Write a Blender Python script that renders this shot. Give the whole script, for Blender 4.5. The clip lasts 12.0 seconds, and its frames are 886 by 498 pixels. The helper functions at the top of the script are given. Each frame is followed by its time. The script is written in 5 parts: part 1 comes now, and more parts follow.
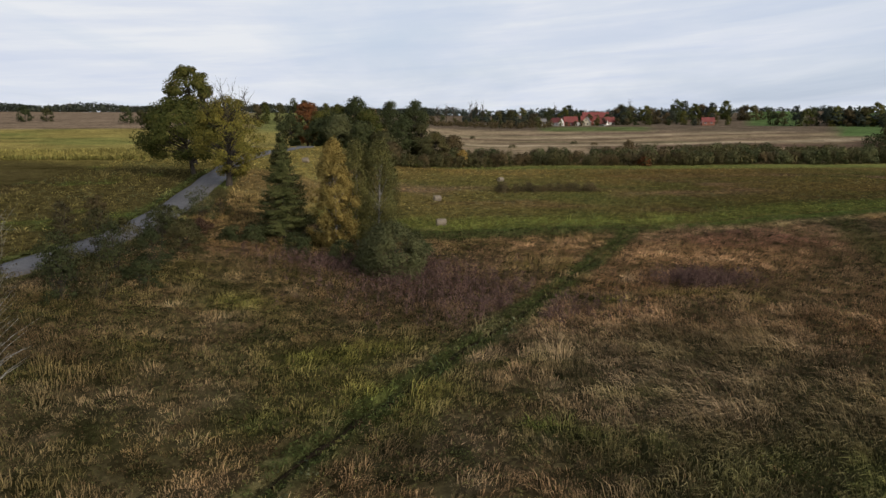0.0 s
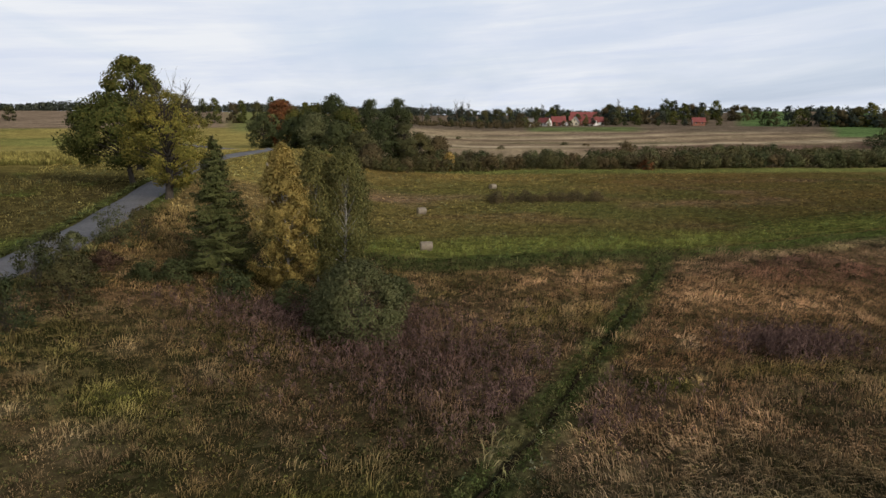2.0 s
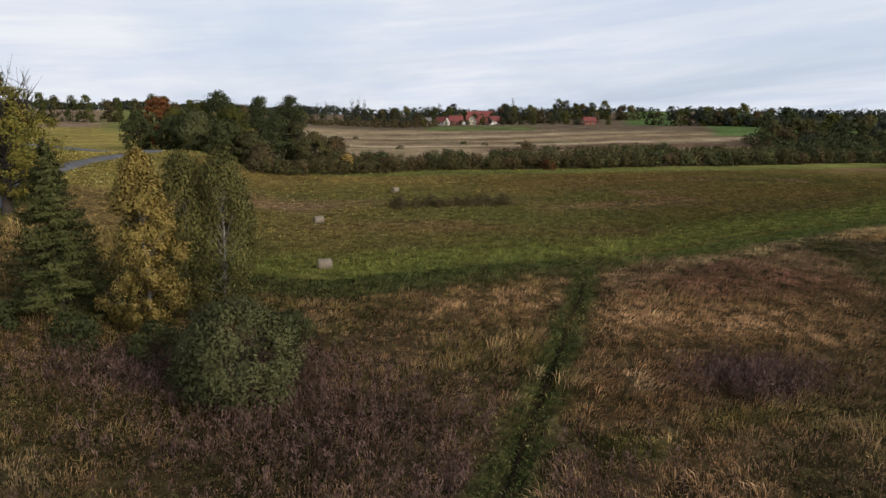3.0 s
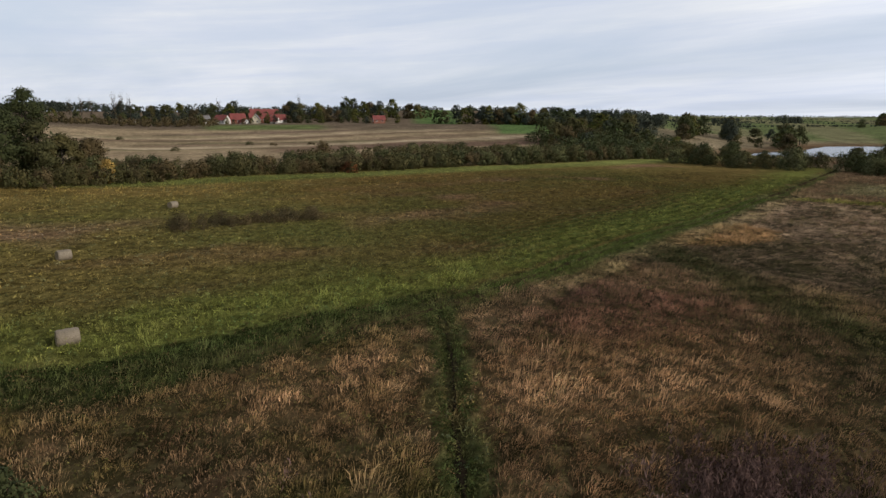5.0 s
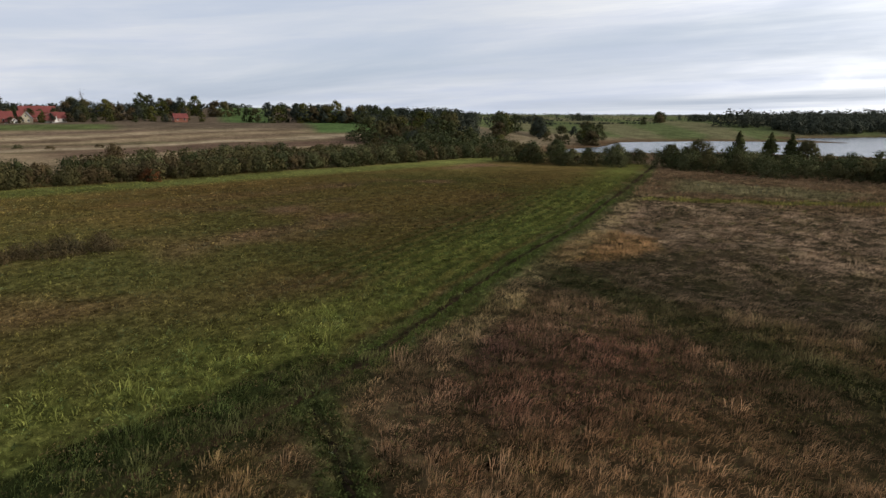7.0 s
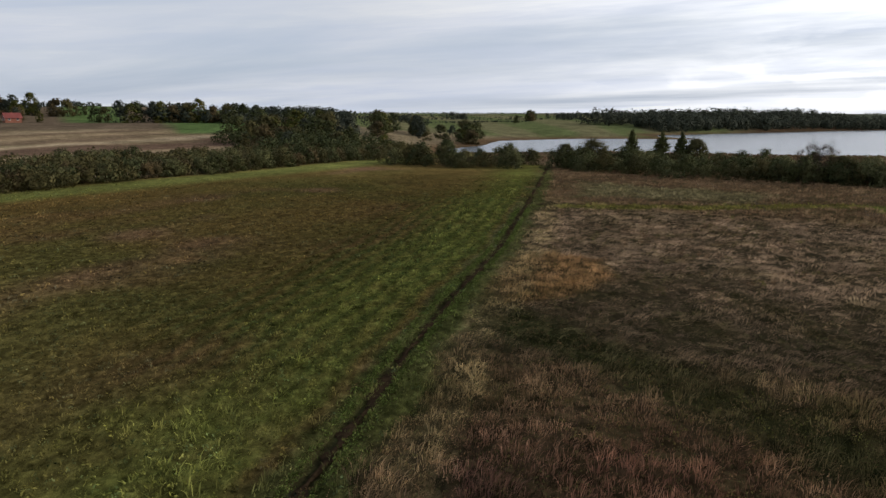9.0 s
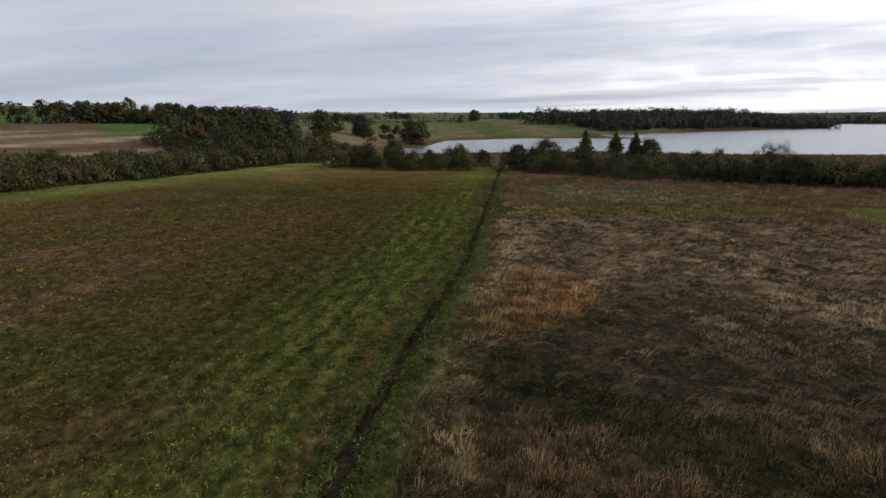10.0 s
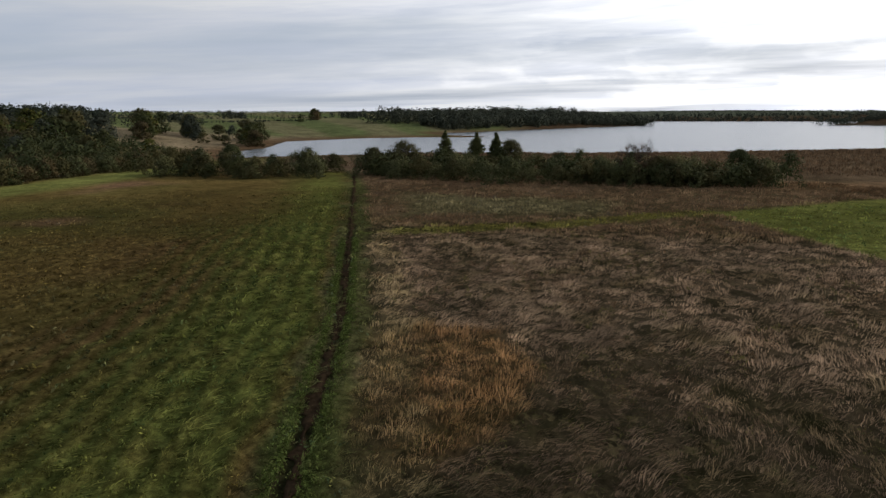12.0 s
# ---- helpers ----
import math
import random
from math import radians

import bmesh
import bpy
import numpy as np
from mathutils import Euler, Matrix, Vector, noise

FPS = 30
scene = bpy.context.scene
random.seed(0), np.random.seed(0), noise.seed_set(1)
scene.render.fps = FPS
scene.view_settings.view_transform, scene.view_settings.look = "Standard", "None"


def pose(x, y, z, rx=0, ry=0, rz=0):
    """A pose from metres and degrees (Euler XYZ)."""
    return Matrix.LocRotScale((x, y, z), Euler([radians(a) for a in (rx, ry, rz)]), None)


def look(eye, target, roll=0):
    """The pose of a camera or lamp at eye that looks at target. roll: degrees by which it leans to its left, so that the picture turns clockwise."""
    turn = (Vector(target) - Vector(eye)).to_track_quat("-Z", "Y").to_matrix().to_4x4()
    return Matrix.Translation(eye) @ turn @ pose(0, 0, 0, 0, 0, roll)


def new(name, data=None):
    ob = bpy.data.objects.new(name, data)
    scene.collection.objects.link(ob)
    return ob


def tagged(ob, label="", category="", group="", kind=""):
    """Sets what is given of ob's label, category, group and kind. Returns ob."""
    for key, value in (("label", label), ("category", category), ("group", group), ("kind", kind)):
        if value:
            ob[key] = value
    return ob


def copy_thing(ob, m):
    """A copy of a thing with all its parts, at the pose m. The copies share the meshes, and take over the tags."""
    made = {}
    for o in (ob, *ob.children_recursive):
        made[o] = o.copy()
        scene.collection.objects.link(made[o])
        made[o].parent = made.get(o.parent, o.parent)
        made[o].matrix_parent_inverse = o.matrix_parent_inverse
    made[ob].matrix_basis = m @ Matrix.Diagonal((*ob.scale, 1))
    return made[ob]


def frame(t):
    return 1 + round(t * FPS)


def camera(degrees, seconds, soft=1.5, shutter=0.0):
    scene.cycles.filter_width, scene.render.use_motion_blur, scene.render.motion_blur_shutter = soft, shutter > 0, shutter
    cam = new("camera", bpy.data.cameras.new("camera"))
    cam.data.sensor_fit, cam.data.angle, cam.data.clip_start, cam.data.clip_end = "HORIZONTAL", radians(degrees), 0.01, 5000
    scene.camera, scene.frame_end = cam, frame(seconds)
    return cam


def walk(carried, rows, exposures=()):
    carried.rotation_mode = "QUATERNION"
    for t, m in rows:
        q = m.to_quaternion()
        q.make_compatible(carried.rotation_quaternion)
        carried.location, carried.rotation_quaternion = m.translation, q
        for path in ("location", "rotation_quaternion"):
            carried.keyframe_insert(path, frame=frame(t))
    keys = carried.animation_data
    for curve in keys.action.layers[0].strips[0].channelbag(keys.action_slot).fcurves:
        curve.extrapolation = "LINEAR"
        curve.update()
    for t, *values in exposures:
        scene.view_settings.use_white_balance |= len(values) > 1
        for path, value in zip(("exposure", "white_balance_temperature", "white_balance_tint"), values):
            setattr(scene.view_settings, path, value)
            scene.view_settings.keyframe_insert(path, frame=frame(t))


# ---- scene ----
cam = camera(68.4, 12.0, soft=1.5)
METRES, EYE, TILT, LEAN, TURN = 90.3, 13.0, -0.4, -0.4, 0.0
ROWS = [
    (0.0, 0.0, 0.0, 0.0, -0.07, -10.94, 0.35),
    (0.5, -0.0001, 0.0456, 0.0002, -0.04, -10.93, 0.33),
    (1.0, 0.0001, 0.0897, 0.0001, -0.13, -10.93, 0.31),
    (1.5, -0.0001, 0.1333, 0.0004, -0.44, -10.95, 0.28),
    (2.0, -0.0002, 0.176, 0.0005, -1.39, -10.97, 0.26),
    (2.5, 0.0002, 0.2208, 0.0004, -5.81, -11.03, 0.24),
    (3.0, 0.0007, 0.2626, 0.0008, -10.3, -11.08, 0.21),
    (5.0, 0.0178, 0.423, 0.0026, -28.72, -11.29, 0.14),
    (5.5, 0.027, 0.4609, 0.003, -33.18, -11.34, 0.15),
    (6.0, 0.0386, 0.4982, 0.0033, -37.63, -11.39, 0.16),
    (6.5, 0.0537, 0.5371, 0.0036, -41.93, -11.45, 0.17),
    (7.0, 0.0708, 0.5726, 0.0037, -44.87, -11.5, 0.19),
    (9.0, 0.1697, 0.7061, 0.0046, -55.85, -11.66, 0.32),
    (9.5, 0.2003, 0.7358, 0.0049, -58.44, -11.69, 0.34),
    (10.0, 0.2319, 0.7637, 0.0052, -60.78, -11.72, 0.39),
    (10.5, 0.2645, 0.7893, 0.0056, -63.4, -11.75, 0.41),
    (11.0, 0.2995, 0.8147, 0.0062, -69.38, -11.84, 0.39),
    (11.5, 0.3337, 0.8367, 0.0069, -72.17, -11.86, 0.45),
    (12.0, 0.3686, 0.8565, 0.0077, -74.51, -11.93, 0.45),
]
walk(cam, [(t, pose(0, 0, EYE, TILT, LEAN, TURN) @ pose(METRES * x, METRES * y, METRES * z, 90 + pitch, roll, yaw)) for t, x, y, z, yaw, pitch, roll in ROWS], [(0.0, -0.03), (2.5, 0.05), (4.0, 0.03), (6.0, -0.09), (9.0, -0.22), (12.0, -0.42)])

# ---- world, sun ----
SUN_AZ, SUN_EL = 138.0, 25.0
world = bpy.data.worlds.new("sky")
scene.world = world
world.use_nodes = True
wn, wl = world.node_tree.nodes, world.node_tree.links
wn.clear()


def wmath(op, a, b=None):
    n = wn.new("ShaderNodeMath")
    n.operation = op
    for i, v in enumerate((a, b)):
        if v is None:
            continue
        if isinstance(v, (int, float)):
            n.inputs[i].default_value = v
        else:
            wl.new(v, n.inputs[i])
    return n.outputs[0]


def wmix(f, a, b):
    n = wn.new("ShaderNodeMix")
    n.data_type = "RGBA"
    for i, v in ((0, f), (6, a), (7, b)):
        if isinstance(v, (int, float, tuple)):
            n.inputs[i].default_value = v
        else:
            wl.new(v, n.inputs[i])
    return n.outputs[2]


def wramp(f, *stops):
    n = wn.new("ShaderNodeValToRGB")
    while len(n.color_ramp.elements) < len(stops):
        n.color_ramp.elements.new(0.5)
    for e, (p, c) in zip(n.color_ramp.elements, stops):
        e.position, e.color = p, (c, c, c, 1)
    wl.new(f, n.inputs[0])
    return n.outputs[0]


def wnoise(vec, scale, detail, rough, sx, sy, sz, warp=0.0):
    m = wn.new("ShaderNodeMapping")
    m.inputs["Scale"].default_value = (sx, sy, sz)
    m.inputs["Rotation"].default_value = (0, 0, radians(20))
    wl.new(vec, m.inputs[0])
    n = wn.new("ShaderNodeTexNoise")
    n.inputs["Scale"].default_value, n.inputs["Detail"].default_value = scale, detail
    n.inputs["Roughness"].default_value, n.inputs["Distortion"].default_value = rough, warp
    wl.new(m.outputs[0], n.inputs["Vector"])
    return n.outputs[0]


sky = wn.new("ShaderNodeTexSky")
sky.sky_type, sky.sun_disc = "NISHITA", False
sky.sun_elevation, sky.sun_rotation = radians(SUN_EL), radians(SUN_AZ)
sky.air_density, sky.dust_density, sky.ozone_density = 1.0, 2.5, 1.5
dirs = wn.new("ShaderNodeTexCoord").outputs["Generated"]
sep = wn.new("ShaderNodeSeparateXYZ")
wl.new(dirs, sep.inputs[0])
up = wmath("ADD", wmath("MAXIMUM", sep.outputs[2], 0.0), 0.075)
flat = wn.new("ShaderNodeCombineXYZ")
wl.new(wmath("DIVIDE", sep.outputs[0], up), flat.inputs[0])
wl.new(wmath("DIVIDE", sep.outputs[1], up), flat.inputs[1])
# how near a direction lies to the veiled sun
glow = wn.new("ShaderNodeVectorMath")
glow.operation = "DOT_PRODUCT"
wl.new(dirs, glow.inputs[0])
glow.inputs[1].default_value = (math.sin(radians(SUN_AZ)) * math.cos(radians(SUN_EL)), math.cos(radians(SUN_AZ)) * math.cos(radians(SUN_EL)), math.sin(radians(SUN_EL)))
near = wmath("POWER", wmath("MAXIMUM", glow.outputs["Value"], 0.0), 2.0)
veil = wramp(wnoise(flat.outputs[0], 0.35, 7, 0.55, 1.0, 0.42, 1.0, 0.4), (0.33, 0.0), (0.56, 1.0))
bands = wramp(wnoise(flat.outputs[0], 0.6, 6, 0.5, 1.0, 0.5, 1.0, 0.7), (0.36, 0.0), (0.62, 1.0))
# thin level streaks, and heaped clouds low over the lake
bearing = wmath("ARCTAN2", sep.outputs[0], sep.outputs[1])


def level(wide, high, tilt, scale, detail, rough, shift):
    c = wn.new("ShaderNodeCombineXYZ")
    wl.new(wmath("MULTIPLY", bearing, wide), c.inputs[0])
    wl.new(wmath("ADD", wmath("MULTIPLY", sep.outputs[2], high), wmath("MULTIPLY", bearing, tilt)), c.inputs[1])
    c.inputs[2].default_value = shift
    n = wn.new("ShaderNodeTexNoise")
    n.inputs["Scale"].default_value, n.inputs["Detail"].default_value, n.inputs["Roughness"].default_value = scale, detail, rough
    n.inputs["Distortion"].default_value = 0.25
    wl.new(c.outputs[0], n.inputs["Vector"])
    return n.outputs[0]


streaks = wramp(level(1.6, 26.0, -1.6, 1.0, 6, 0.6, 3.1), (0.45, 0.0), (0.56, 1.0))
fine = wramp(level(5.0, 60.0, -4.0, 1.0, 5, 0.6, 7.7), (0.43, 0.0), (0.6, 1.0))
heaps = wmath("MULTIPLY", wramp(level(9.0, 26.0, 0.0, 1.0, 6, 0.55, 1.9), (0.5, 0.0), (0.6, 0.9)), wmath("MULTIPLY", wramp(sep.outputs[2], (0.015, 0.0), (0.03, 1.0), (0.08, 1.0), (0.13, 0.0)), wramp(wmath("MULTIPLY", bearing, 0.5), (0.55, 0.0), (0.75, 1.0))))
bands = wmath("ADD", wmath("MULTIPLY", bands, 0.35), wmath("ADD", wmath("MULTIPLY", streaks, 0.4), wmath("MULTIPLY", fine, 0.3)))
white = wmix(near, (8.15, 8.4, 8.85, 1), (31.5, 31.0, 30.5, 1))
grey = wmix(near, (6.4, 7.0, 8.35, 1), (17.4, 17.9, 19.6, 1))
overhead = wramp(sep.outputs[2], (0.2, 0.0), (0.75, 1.0))
cloud = wmix(overhead, wmix(heaps, wmix(bands, grey, white), wmix(near, (8.8, 9.0, 9.6, 1), (35.0, 34.5, 34.0, 1))), (3.3, 3.35, 3.5, 1))
blue = wmix(0.75, sky.outputs[0], (6.4, 7.3, 8.9, 1))
background = wn.new("ShaderNodeBackground")
wl.new(wmix(veil, blue, cloud), background.inputs[0])
background.inputs[1].default_value = 0.1
wl.new(background.outputs[0], wn.new("ShaderNodeOutputWorld").inputs[0])

sun = new("sun", bpy.data.lights.new("sun", "SUN"))
sun.data.energy, sun.data.angle, sun.data.color = 2.5, radians(14), (1.0, 0.89, 0.76)
sun.matrix_world = look((math.sin(radians(SUN_AZ)) * 80, math.cos(radians(SUN_AZ)) * 80, 80 * math.tan(radians(SUN_EL))), (0, 0, 0))


# ---- materials ----
def material(name, rough=0.9, spec=0.2):
    m = bpy.data.materials.new(name)
    m.use_nodes = True
    b = m.node_tree.nodes["Principled BSDF"]
    b.inputs["Roughness"].default_value, b.inputs["Specular IOR Level"].default_value = rough, spec
    return m, m.node_tree.nodes, m.node_tree.links, b


def noise_node(nodes, links, scale, detail=4, rough=0.6, vec=None):
    n = nodes.new("ShaderNodeTexNoise")
    n.inputs["Scale"].default_value, n.inputs["Detail"].default_value, n.inputs["Roughness"].default_value = scale, detail, rough
    if vec is None:
        vec = nodes.new("ShaderNodeTexCoord").outputs["Object"]
    links.new(vec, n.inputs["Vector"])
    return n.outputs[0]


def ramp_node(nodes, links, f, stops):
    n = nodes.new("ShaderNodeValToRGB")
    while len(n.color_ramp.elements) < len(stops):
        n.color_ramp.elements.new(0.5)
    for e, (p, c) in zip(n.color_ramp.elements, stops):
        e.position, e.color = p, (*c, 1)
    links.new(f, n.inputs[0])
    return n.outputs[0]


def times(nodes, links, a, b, f=1.0):
    n = nodes.new("ShaderNodeMix")
    n.data_type, n.blend_type = "RGBA", "MULTIPLY"
    n.inputs[0].default_value = f
    links.new(a, n.inputs[6])
    links.new(b, n.inputs[7])
    return n.outputs[2]


def bumped(nodes, links, b, height, strength, dist):
    n = nodes.new("ShaderNodeBump")
    n.inputs["Strength"].default_value, n.inputs["Distance"].default_value = strength, dist
    links.new(height, n.inputs["Height"])
    links.new(n.outputs[0], b.inputs["Normal"])


def tinted(name, lo, hi, scales, rough=0.95, bump=0.0, islands=False, through_light=0.0):
    """A material whose base colour is stored with the mesh, varied by noise at the given scales."""
    m, nodes, links, b = material(name, rough, 0.0)
    at = nodes.new("ShaderNodeAttribute")
    at.attribute_name = "tint"
    col = at.outputs["Color"]
    vec = nodes.new("ShaderNodeNewGeometry").outputs["Position"]
    for s in scales:
        col = times(nodes, links, col, ramp_node(nodes, links, noise_node(nodes, links, s, 5, 0.65, vec), [(0.3, (lo,) * 3), (0.7, (hi,) * 3)]))
    if islands:
        col = times(nodes, links, col, ramp_node(nodes, links, nodes.new("ShaderNodeNewGeometry").outputs["Random Per Island"], [(0, (0.78, 0.79, 0.78)), (1, (1.2, 1.19, 1.16))]))
    links.new(col, b.inputs["Base Color"])
    if bump:
        bumped(nodes, links, b, noise_node(nodes, links, scales[-1], 6, 0.7, vec), 0.6, bump)
    if through_light:
        add_translucent(m, nodes, links, b, col, through_light)
    return m


def add_translucent(m, nodes, links, b, col, amount):
    t, mix = nodes.new("ShaderNodeBsdfTranslucent"), nodes.new("ShaderNodeMixShader")
    links.new(col, t.inputs[0])
    mix.inputs[0].default_value = amount
    links.new(b.outputs[0], mix.inputs[1])
    links.new(t.outputs[0], mix.inputs[2])
    links.new(mix.outputs[0], nodes["Material Output"].inputs[0])


def leaf_material(name, *cols, light=0.25):
    m, nodes, links, b = material(name, 0.75, 0.06)
    geo = nodes.new("ShaderNodeNewGeometry")
    stops = [(i / max(1, len(cols) - 1), c) for i, c in enumerate(cols)]
    col = ramp_node(nodes, links, geo.outputs["Random Per Island"], stops)
    patch = ramp_node(nodes, links, noise_node(nodes, links, 0.45, 3, 0.6, geo.outputs["Position"]), [(0.3, (0.75, 0.78, 0.75)), (0.7, (1.22, 1.18, 1.1))])
    col = times(nodes, links, col, patch)
    each = ramp_node(nodes, links, nodes.new("ShaderNodeObjectInfo").outputs["Random"], [(0, (0.82, 0.88, 0.84)), (1, (1.22, 1.15, 1.05))])
    col = times(nodes, links, col, each)
    links.new(col, b.inputs["Base Color"])
    add_translucent(m, nodes, links, b, col, light)
    return m


def grained(name, c1, c2, scale, rough=0.85, bump=0.02, stretch=(1, 1, 1), spec=0.2, c3=None):
    m, nodes, links, b = material(name, rough, spec)
    mp = nodes.new("ShaderNodeMapping")
    mp.inputs["Scale"].default_value = stretch
    links.new(nodes.new("ShaderNodeTexCoord").outputs["Object"], mp.inputs[0])
    f = noise_node(nodes, links, scale, 6, 0.65, mp.outputs[0])
    col = ramp_node(nodes, links, f, [(0.3, c1), (0.7, c2)])
    big = ramp_node(nodes, links, noise_node(nodes, links, scale * 0.08, 3), [(0.3, (0.75, 0.75, 0.75)), (0.7, (1.15, 1.15, 1.15))])
    links.new(times(nodes, links, col, big), b.inputs["Base Color"])
    bumped(nodes, links, b, f, 0.5, bump)
    return m


M_GROUND = tinted("soil_and_turf", 0.62, 1.38, (0.06, 0.5, 4.0), bump=0.12)
M_THATCH = tinted("matted_grass", 0.6, 1.4, (0.6, 5.0, 22.0), bump=0.07)
M_GRASS = tinted("grass_blades", 0.75, 1.25, (0.35,), rough=0.75, islands=True, through_light=0.15)
M_ASPHALT = grained("worn_asphalt", (0.075, 0.073, 0.078), (0.14, 0.135, 0.135), 3.0, 0.8, 0.01)
M_BARK = grained("grey_brown_bark", (0.025, 0.021, 0.016), (0.075, 0.062, 0.048), 6, 0.95, 0.03, (1, 1, 0.2))
M_BIRCH = grained("white_birch_bark", (0.06, 0.05, 0.04), (0.4, 0.38, 0.34), 5, 0.8, 0.01, (0.6, 0.6, 2.5))
M_MUD = grained("dark_wet_mud", (0.014, 0.011, 0.007), (0.035, 0.027, 0.016), 4, 0.95, 0.03, spec=0.0)
M_DITCH = grained("brown_ditch_soil", (0.018, 0.013, 0.008), (0.06, 0.04, 0.023), 3, 0.95, 0.04, spec=0.0)
M_STRAW = grained("pressed_hay", (0.11, 0.09, 0.065), (0.28, 0.235, 0.175), 14, 0.95, 0.03, (1, 4, 1))
M_WRAP = grained("hay_bale_face", (0.12, 0.09, 0.055), (0.34, 0.28, 0.18), 9, 0.95, 0.03)
M_WHITE = grained("white_render", (0.55, 0.54, 0.5), (0.75, 0.74, 0.7), 2, 0.9, 0.005)
M_CREAM = grained("cream_render", (0.5, 0.44, 0.3), (0.62, 0.55, 0.4), 2, 0.9, 0.005)
M_BRICK = grained("red_brick_wall", (0.2, 0.08, 0.05), (0.3, 0.13, 0.09), 6, 0.9, 0.01)
M_TILE = grained("red_roof_tiles", (0.15, 0.045, 0.04), (0.26, 0.075, 0.065), 3, 0.8, 0.03)
M_SLATE = grained("grey_roof", (0.12, 0.11, 0.11), (0.22, 0.21, 0.2), 3, 0.8, 0.02)
M_FRAME = grained("window_frame", (0.6, 0.6, 0.58), (0.72, 0.72, 0.7), 4, 0.6, 0.0)
M_PANE, _n, _l, _b = material("dark_pane", 0.08, 0.6)
_b.inputs["Base Color"].default_value = (0.03, 0.035, 0.04, 1)
M_WATER, _n, _l, _b = material("lake_water", 0.24, 1.0)
_b.inputs["Base Color"].default_value = (0.14, 0.158, 0.175, 1)
_b.inputs["IOR"].default_value = 1.33
_v = _n.new("ShaderNodeNewGeometry").outputs["Position"]
bumped(_n, _l, _b, noise_node(_n, _l, 0.55, 5, 0.7, _v), 0.12, 0.15)

L_OAK = leaf_material("oak_leaves", (0.045, 0.055, 0.016), (0.085, 0.09, 0.025), (0.13, 0.115, 0.035))
L_DARK = leaf_material("dark_alder_leaves", (0.045, 0.055, 0.025), (0.058, 0.068, 0.031), (0.075, 0.082, 0.038))
L_LIME = leaf_material("yellowing_lime_leaves", (0.085, 0.092, 0.024), (0.145, 0.136, 0.034), (0.21, 0.175, 0.046))
L_GOLD = leaf_material("golden_birch_leaves", (0.2, 0.155, 0.055), (0.36, 0.255, 0.085), (0.48, 0.33, 0.12))
L_BIRCH = leaf_material("grey_green_birch_leaves", (0.085, 0.092, 0.038), (0.15, 0.145, 0.057), (0.24, 0.2, 0.075))
L_WILLOW = leaf_material("grey_willow_leaves", (0.07, 0.078, 0.036), (0.105, 0.112, 0.054), (0.15, 0.15, 0.082))
L_BROWN = leaf_material("brown_willow_leaves", (0.08, 0.064, 0.036), (0.095, 0.075, 0.042), (0.115, 0.087, 0.047))
L_OLIVE = leaf_material("olive_willow_leaves", (0.068, 0.066, 0.031), (0.082, 0.077, 0.036), (0.098, 0.088, 0.042))
L_RED = leaf_material("red_maple_leaves", (0.085, 0.042, 0.022), (0.165, 0.062, 0.03), (0.21, 0.1, 0.04))
L_SPRUCE = leaf_material("spruce_needles", (0.052, 0.064, 0.025), (0.08, 0.092, 0.036), (0.115, 0.118, 0.05), light=0.15)
L_FAR = leaf_material("distant_wood_leaves", (0.042, 0.052, 0.044), (0.05, 0.06, 0.05), (0.062, 0.07, 0.056))
L_PURPLE = leaf_material("withered_purple_leaves", (0.05, 0.03, 0.025), (0.09, 0.055, 0.045), (0.12, 0.08, 0.05))

# ---- lie of the land ----
# z is up, the flight starts over the origin and heads along +y; the lake lies to the east (+x)
LAKE_Z = -4.0
LAKE = [(262, 232), (278, 223), (304, 174), (318, 114), (337, 62), (367, 4), (401, -45), (520, -220), (800, -500), (1250, -520), (1300, -330),
        (1323, -245), (1420, -330), (1700, -800), (2300, -900), (2144, -617), (1980, -200), (1921, 3), (1750, 120), (1300, 95), (1206, 40), (1000, 120),
        (846, 173), (700, 222), (640, 248), (590, 232), (548, 178), (524, 236), (494, 268), (421, 294), (345, 263), (300, 258)]


def smooth(a, b, v):
    t = np.clip((np.asarray(v, float) - a) / (b - a), 0.0, 1.0)
    return t * t * (3 - 2 * t)


def bump(x, y, cx, cy, rx, ry, turn=0.0):
    c, s = math.cos(radians(turn)), math.sin(radians(turn))
    u, v = (x - cx) * c + (y - cy) * s, -(x - cx) * s + (y - cy) * c
    return np.exp(-((u / rx) ** 2 + (v / ry) ** 2))


def line_distance(x, y, pts, closed=False):
    """Distance from points to a broken line, and how far along it (metres) the nearest place is."""
    best, along, run = np.full(np.shape(x), 1e9), np.zeros(np.shape(x)), 0.0
    ends = list(zip(pts, pts[1:] + pts[:1])) if closed else list(zip(pts, pts[1:]))
    for (ax, ay), (bx, by) in ends:
        dx, dy = bx - ax, by - ay
        size = math.hypot(dx, dy)
        k = np.clip(((x - ax) * dx + (y - ay) * dy) / size ** 2, 0, 1)
        d = np.hypot(x - ax - k * dx, y - ay - k * dy)
        along = np.where(d < best, run + k * size, along)
        best = np.minimum(best, d)
        run += size
    return best, along


def inside(x, y, pts):
    hit = np.zeros(np.shape(x), bool)
    for (ax, ay), (bx, by) in zip(pts, pts[1:] + pts[:1]):
        if ay != by:
            hit ^= ((ay > y) != (by > y)) & (x < (bx - ax) * (y - ay) / (by - ay) + ax)
    return hit


def signed(x, y, pts):
    """Distance to a polygon's edge, positive inside it."""
    d = line_distance(x, y, pts, True)[0]
    return np.where(inside(x, y, pts), d, -d)


